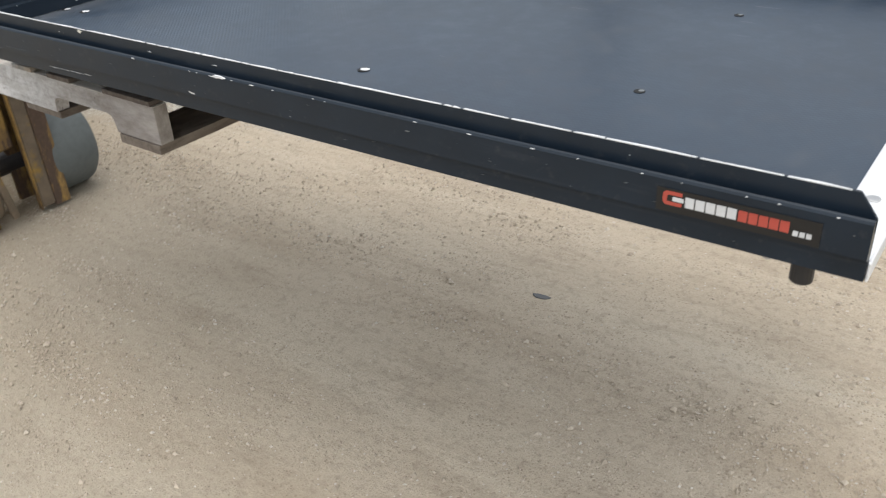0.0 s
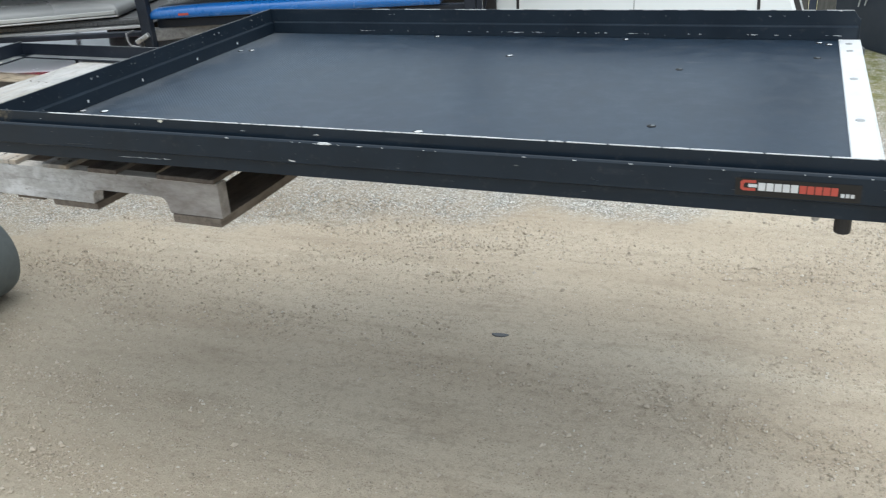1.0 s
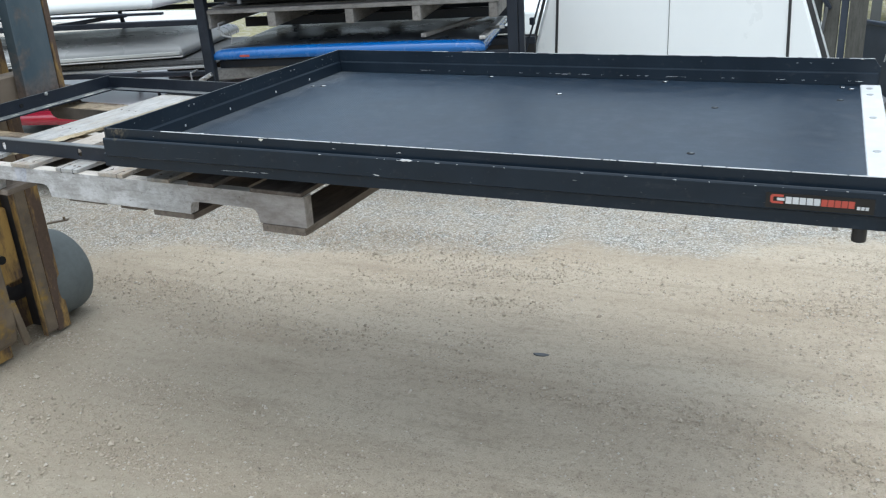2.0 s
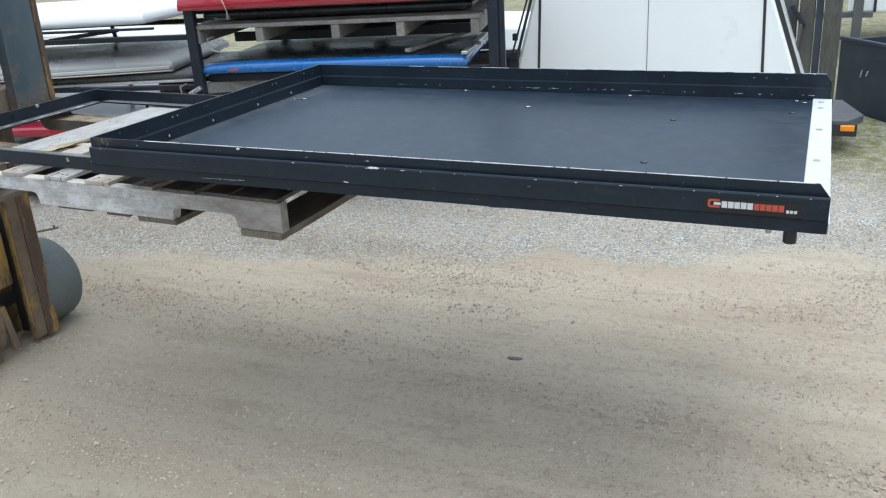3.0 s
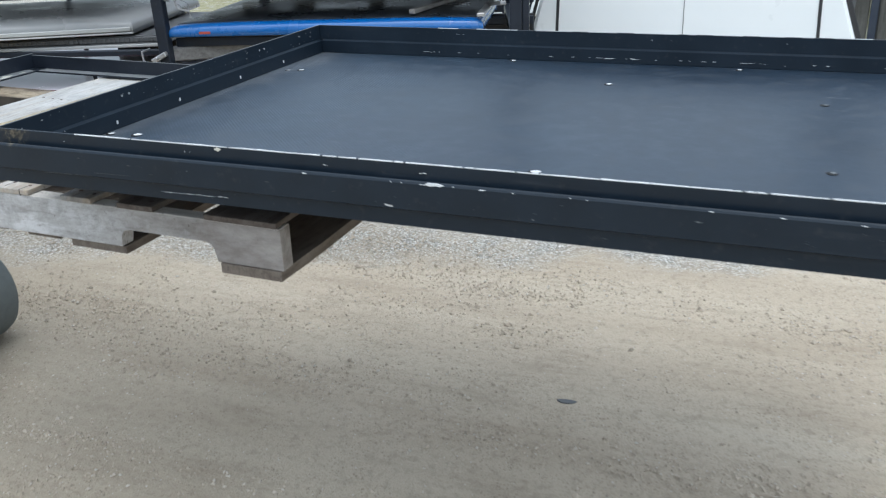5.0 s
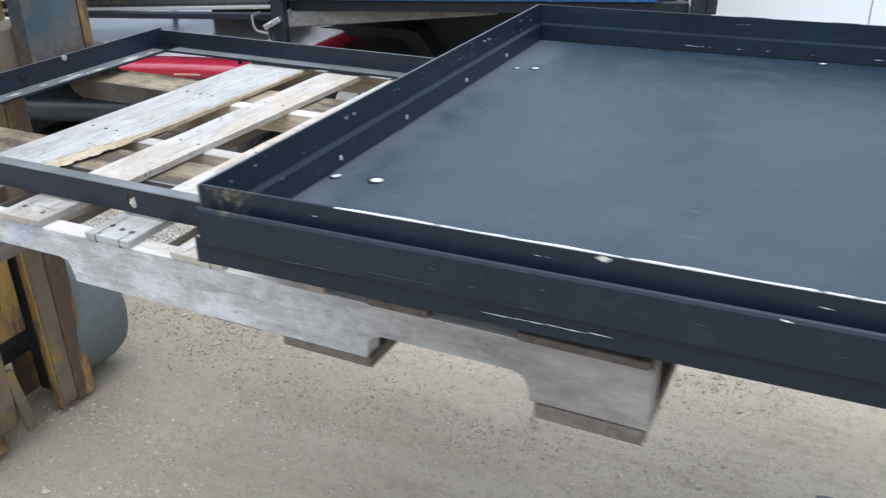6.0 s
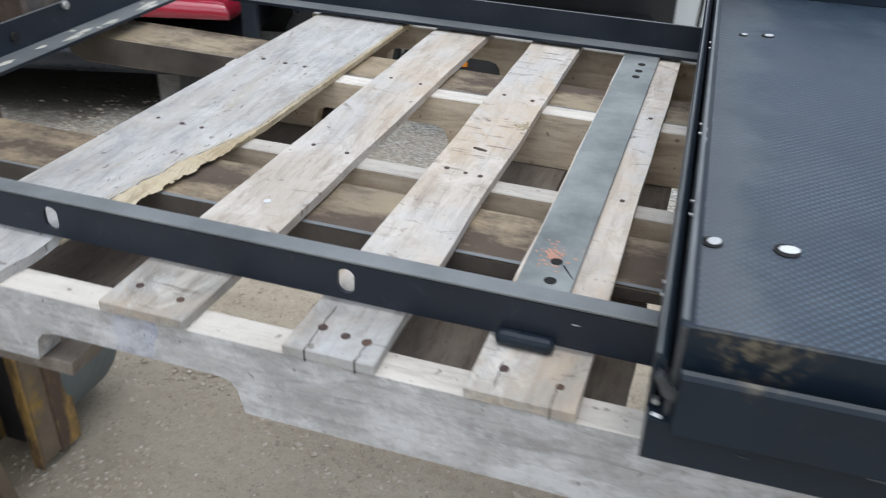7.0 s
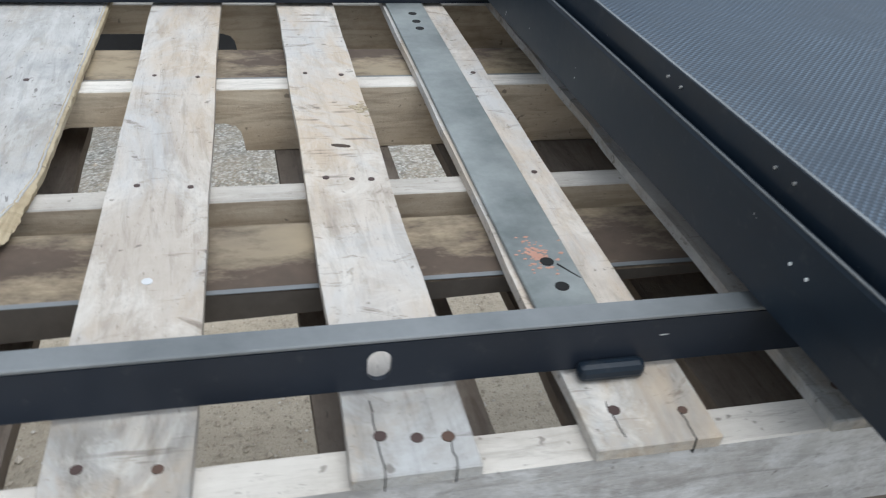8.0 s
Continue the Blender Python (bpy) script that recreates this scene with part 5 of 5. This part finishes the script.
def build_shelf_pallet():
    p = racked("shelf_pallet", "old grey wooden pallet on the rack under the red cover", "pallet")
    for k in range(7):
        v = 0.0 + 0.2 * k
        part("deck_board", box(-0.03, 1.79, v, v + 0.11, 1.131, 1.156, 0.003, 1), GREY_WOOD, p)
    for u in (0.02, 0.43, 0.91, 1.31, 1.755):
        part("stringer", box(u - 0.025, u + 0.025, 0.004, 1.3, 1.046, 1.13, 0.003, 1), GREY_WOOD_V, p)
    part("spacer", box(0.1, 1.7, 0.3, 0.4, 1.157, 1.183, 0.003, 1), GREY_WOOD, p)
    part("spacer", box(0.1, 1.7, 1.1, 1.2, 1.157, 1.183, 0.003, 1), GREY_WOOD, p)


build_shelf_pallet()


def build_rack_small():
    t = racked("timber_beam", "grey weathered timber under the blue cover", "timber")
    part("timber", bar((-0.02, 0.05, 0.765), (0.95, 0.42, 0.765), 0.08, 0.07, 0.006), GREY_WOOD, t)
    s = racked("wooden_stick", "thin grey wooden stick lying on the blue cover", "stick")
    part("stick", bar((1.33, 0.06, 0.953), (1.63, 1.0, 0.957), 0.035, 0.022, 0.003), GREY_WOOD_V, s)
    b = racked("clamp_bar", "dull aluminium bar along the edge of the blue cover", "bar")
    part("bar", bar((1.69, -0.02, 0.94), (1.735, 1.05, 0.962), 0.04, 0.018, 0.003), STEEL, b)
    part("bracket", bar((1.7, 0.3, 0.95), (1.8, 0.02, 0.99), 0.03, 0.02, 0.003), STEEL, b)
    for u, z, g in ((-0.13, 0.79, 0.0), (0.1, 1.075, 0.0)):
        c = racked("c_clamp", "pale grey steel C-clamp hanging on the rack", "clamp", "clamps on the rack")
        path = [(u, -0.02, z + 0.004), (u + 0.004, -0.022, z - 0.04), (u + 0.016, -0.022, z - 0.066), (u + 0.07, -0.012, z - 0.082)]
        for a, b in zip(path, path[1:]):
            part("clamp_frame", bar(a, b, 0.007, 0.011, 0.002), CLAMP_STEEL, c)
        part("jaw", bar((u, -0.02, z), (u + 0.01, 0.06, z + 0.004), 0.008, 0.012), CLAMP_STEEL, c)
        part("screw", bar((u + 0.065, -0.01, z - 0.04), (u + 0.07, -0.01, z - 0.11), 0.005, 0.005), CLAMP_STEEL, c)
        part("knob", bar((u + 0.058, -0.01, z - 0.112), (u + 0.082, -0.01, z - 0.11), 0.006, 0.006), CLAMP_STEEL, c)
    k = racked("rail_clamp", "dull aluminium rail clamp on the rack post", "clamp", "clamps on the rack")
    part("body", bar((-0.06, -0.045, 0.745), (0.02, -0.045, 0.785), 0.035, 0.025, 0.004), STEEL, k)
    part("screw", bar((-0.02, -0.06, 0.765), (-0.02, -0.09, 0.768), 0.012, 0.012), STEEL, k)


build_rack_small()


def build_rope():
    r = racked("rope", "short tan rope end knotted under the red cover", "rope")
    pts = [(0.235, -0.056, 1.36), (0.243, -0.066, 1.32), (0.26, -0.068, 1.28), (0.268, -0.066, 1.248), (0.272, -0.064, 1.222)]
    for a, b in zip(pts, pts[1:]):
        part("strand", bar(a, b, 0.005, 0.005, 0.0015), RAW_WOOD, r)
    part("knot", cyl(pose(0.272, -0.064, 1.206), 0.014, 0.03, 12, 0.009, 0.004), CHARCOAL, r, "dark frayed knot")


build_rope()


def build_trailer():
    t = racked("utility_trailer", "small black trailer with a rounded fender and pale spoked wheel", "trailer")
    outer, inner = [], []
    for u, z in ((-0.42, 0.3), (-0.33, 0.46), (-0.2, 0.545), (-0.1, 0.56), (0.36, 0.56), (0.45, 0.54), (0.53, 0.42), (0.58, 0.28)):
        outer.append((u, z))
        inner.append((0.09 + (u - 0.09) * 0.93, z - 0.02))
    part("fender", prism(outer + inner[::-1], "y", 0.86, 1.12, 0.004), BLACK_PLASTIC, t, "black moulded fender")
    part("fender_flare", prism([(u, z + 0.004) for u, z in outer] + [(0.09 + (u - 0.09) * 0.85, z - 0.045) for u, z in outer][::-1], "y", 0.84, 0.862, 0.004), BLACK_PLASTIC, t)
    part("side_panel", box(-0.9, 1.9, 1.13, 1.17, 0.1, 0.78, 0.006, 1), BLACK_PLASTIC, t)
    part("top_rail", box(-0.9, 1.9, 1.1, 1.13, 0.72, 0.77, 0.004, 1), RACK_BLACK, t)
    part("axle", cyl(RKL(0.3, 0.95, 0.26), 0.03, 1.0, 14), RACK_BLACK, t)
    w = part("wheel", cyl(RKL(0.3, 0.37, 0.26), 0.26, 0.16, 44, bevel=0.035), TYRE_BLACK, t, "black tyre", smooth=True)
    part("low_skirt", box(0.575, 1.78, 0.3, 1.09, 0.03, 0.29, 0.02, 2), BLACK_PLASTIC, t, "black moulded lower skirt")
    part("marker_light", box(0.822, 0.862, 0.284, 0.299, 0.234, 0.256, 0.005, 2), AMBER, t, "amber marker light")
    part("mud_flap", box(0.0, 0.3, 0.46, 0.48, 0.015, 0.16, 0.004, 1), BLACK_PLASTIC, t, "black rubber mud flap")
    part("flap_bracket", box(0.13, 0.17, 0.481, 0.86, 0.13, 0.15, 0.003, 1), RACK_BLACK, t)
    part("rim", rim_mesh(0.3, 0.26, 0.285, 0.17), ALLOY, w, "dirty cream spoked rim")


def RKL(u, v, z):
    return pose(u, v, z, 90, 0, 0)


def rim_mesh(u, z, v, r):
    bm = bmesh.new()
    n = 40
    for k in range(n):
        a, b = k * math.tau / n, (k + 1) * math.tau / n
        q = [(u + c * math.cos(x), z + c * math.sin(x)) for c, x in ((r, a), (r, b), (r * 0.8, b), (r * 0.8, a))]
        add_prism(bm, q, "y", v - 0.014, v + 0.05)
    for k in range(6):
        a = k * math.tau / 6 + 0.3
        d, e = (math.cos(a), math.sin(a)), (-math.sin(a), math.cos(a))
        q = [(u + d[0] * p + e[0] * s, z + d[1] * p + e[1] * s) for p, s in ((r * 0.3, -0.03), (r * 0.6, -0.034), (r * 0.84, -0.056), (r * 0.84, 0.056), (r * 0.6, 0.034), (r * 0.3, 0.03))]
        add_prism(bm, q, "y", v - 0.003, v + 0.03)
    add_cyl(bm, pose(u, v + 0.005, z, 90, 0, 0), r * 0.5, 0.036, 24)
    add_cyl(bm, pose(u, v, z, 90, 0, 0), r * 0.2, 0.05, 20)
    return bm


build_trailer()


def build_white_cap():
    c = thing("truck_cap", "white truck cap with black seams standing on end", "truck cap")
    y = 4.2

    def xl(z):
        return -0.231 + (z - 0.647) * 0.29

    def xr(z):
        return 1.642 - (z - 0.668) * 0.35

    part("shell", prism([(xl(0), 0.0), (xr(0), 0.0), (xr(1.7), 1.7), (xl(1.7), 1.7)], "y", y, y + 0.7, 0.025), WHITE_GEL, c)
    for a, b, w in (((-0.075, 0.2), (-0.022, 1.6), 0.009), ((0.703, 0.2), (0.712, 1.6), 0.0014), ((1.46, 0.2), (1.42, 1.6), 0.009)):
        part("seam", prism([(a[0] - w, a[1]), (a[0] + w, a[1]), (b[0] + w, b[1]), (b[0] - w, b[1])], "y", y - 0.004, y - 0.0005), SEAM, c, "dark rubber seam")
    part("edge_seal", bar((xl(0.05) - 0.012, y + 0.0, 0.05), (xl(1.65) - 0.012, y + 0.0, 1.65), 0.012, 0.02, 0.003), SEAM, c, "black edge seal")
    part("edge_seal", bar((xr(0.05) + 0.008, y + 0.02, 0.05), (xr(1.65) + 0.008, y + 0.02, 1.65), 0.012, 0.03, 0.003), SEAM, c, "black edge seal")
    g = thing("gas_strut", "thin grey strut leaning by the white cap", "strut")
    part("rod", bar((-0.47, 4.12, 0.0), (-0.07, 4.12, 1.25), 0.012, 0.012, 0.003), RACK_BLACK, g)
    part("joint", box(-0.22, -0.185, 4.105, 4.135, 0.85, 0.9, 0.006, 2), RACK_BLACK, g)


build_white_cap()


def build_right_side():
    p = thing("timber_post", "tall old grey timber post beside the white cap", "post")
    part("timber", box(1.775, 1.885, 4.68, 4.8, 0.246, 2.5, 0.008, 2), POST_WOOD, p)
    part("steel_strip", box(1.725, 1.77, 4.7, 4.74, 0.246, 2.5, 0.003, 1), NAVY, p, "dark blue steel strip")
    part("side_plank", box(1.62, 1.72, 4.72, 4.76, 0.246, 2.5, 0.006, 1), POST_WOOD, p)
    part("side_plank", box(1.46, 1.61, 4.74, 4.78, 0.246, 2.5, 0.006, 1), GREY_PLANK, p)
    part("bracket", bar((1.57, 4.7, 1.0), (1.66, 4.7, 0.86), 0.04, 0.03, 0.008), RACK_BLACK, p, "old steel bracket")
    part("chain", bar((1.64, 4.69, 0.88), (1.6, 4.69, 0.5), 0.025, 0.02, 0.006), CHARCOAL, p, "hanging rusty chain")
    d = thing("trailer_deck", "dark low trailer deck with an amber marker light", "trailer")
    part("deck", prism([(1.3, 4.6), (1.99, 4.6), (2.09, 4.8), (1.95, 5.3), (1.3, 5.3)], "z", 0.19, 0.245, 0.004), CHARCOAL, d)
    part("skirt", box(1.3, 2.05, 4.585, 4.6, 0.14, 0.225, 0.003, 1), BLACK_PLASTIC, d)
    part("leg", box(1.5, 1.6, 5.0, 5.1, 0.0, 0.19, 0.003, 1), CHARCOAL, d)
    part("marker_light", box(1.945, 2.035, 4.563, 4.584, 0.178, 0.22, 0.008, 2), AMBER, d, "amber marker light")
    b = thing("steel_bin", "navy blue painted steel bin on the grass", "bin")
    pts = [(1.9, 6.2), (2.75, 5.0), (3.6, 5.6), (2.75, 6.8)]
    for k in range(4):
        a, c = pts[k], pts[(k + 1) % 4]
        n = Vector((c[1] - a[1], a[0] - c[0], 0)).normalized() * 0.03
        part("side", prism([a, c, (c[0] - n.x, c[1] - n.y), (a[0] - n.x, a[1] - n.y)], "z", 0.0, 0.56, 0.004), NAVY, b)
    part("rim_tube", bar((1.9, 6.2, 0.575), (2.75, 5.0, 0.575), 0.04, 0.03, 0.005), NAVY, b)
    for k in range(2):
        q = Vector((2.08, 5.94, 0)).lerp(Vector((2.2, 5.77, 0)), k / 3)
        part("scribble", bar((q.x - 0.012, q.y - 0.012, 0.3 + 0.02 * (k % 2)), (q.x - 0.003, q.y - 0.02, 0.36), 0.012, 0.006, 0.001), STICKER_WHITE, b, "white chalk mark")
    w = thing("white_trailer", "white box trailer parked on the grass far off", "trailer")
    part("body", box(1.95, 5.2, 9.0, 11.0, 0.45, 2.3, 0.03, 2), WHITE_GEL, w)
    part("seam", box(2.2, 2.23, 8.99, 8.999, 0.46, 2.2, 0, 1), SEAM, w)
    part("jack", box(2.0, 2.1, 8.8, 8.9, 0.0, 0.75, 0.006, 1), CHARCOAL, w)
    part("tongue", box(1.5, 2.2, 8.85, 8.99, 0.42, 0.48, 0.005, 1), CHARCOAL, w)
    part("wheel", cyl(pose(3.6, 9.1, 0.3, 90, 0, 0), 0.3, 0.2, 32, bevel=0.04), TYRE_BLACK, w)
    f = thing("white_cover", "white bed cover lying on the grass behind the rack", "truck bed cover")
    part("shell", box(-1.9, -0.9, 6.8, 8.2, 0.36, 0.62, 0.04, 3), WHITE_GEL, f)
    part("base", box(-1.85, -0.92, 6.82, 8.1, 0.0, 0.355, 0.01, 1), BLACK_PLASTIC, f)


build_right_side()
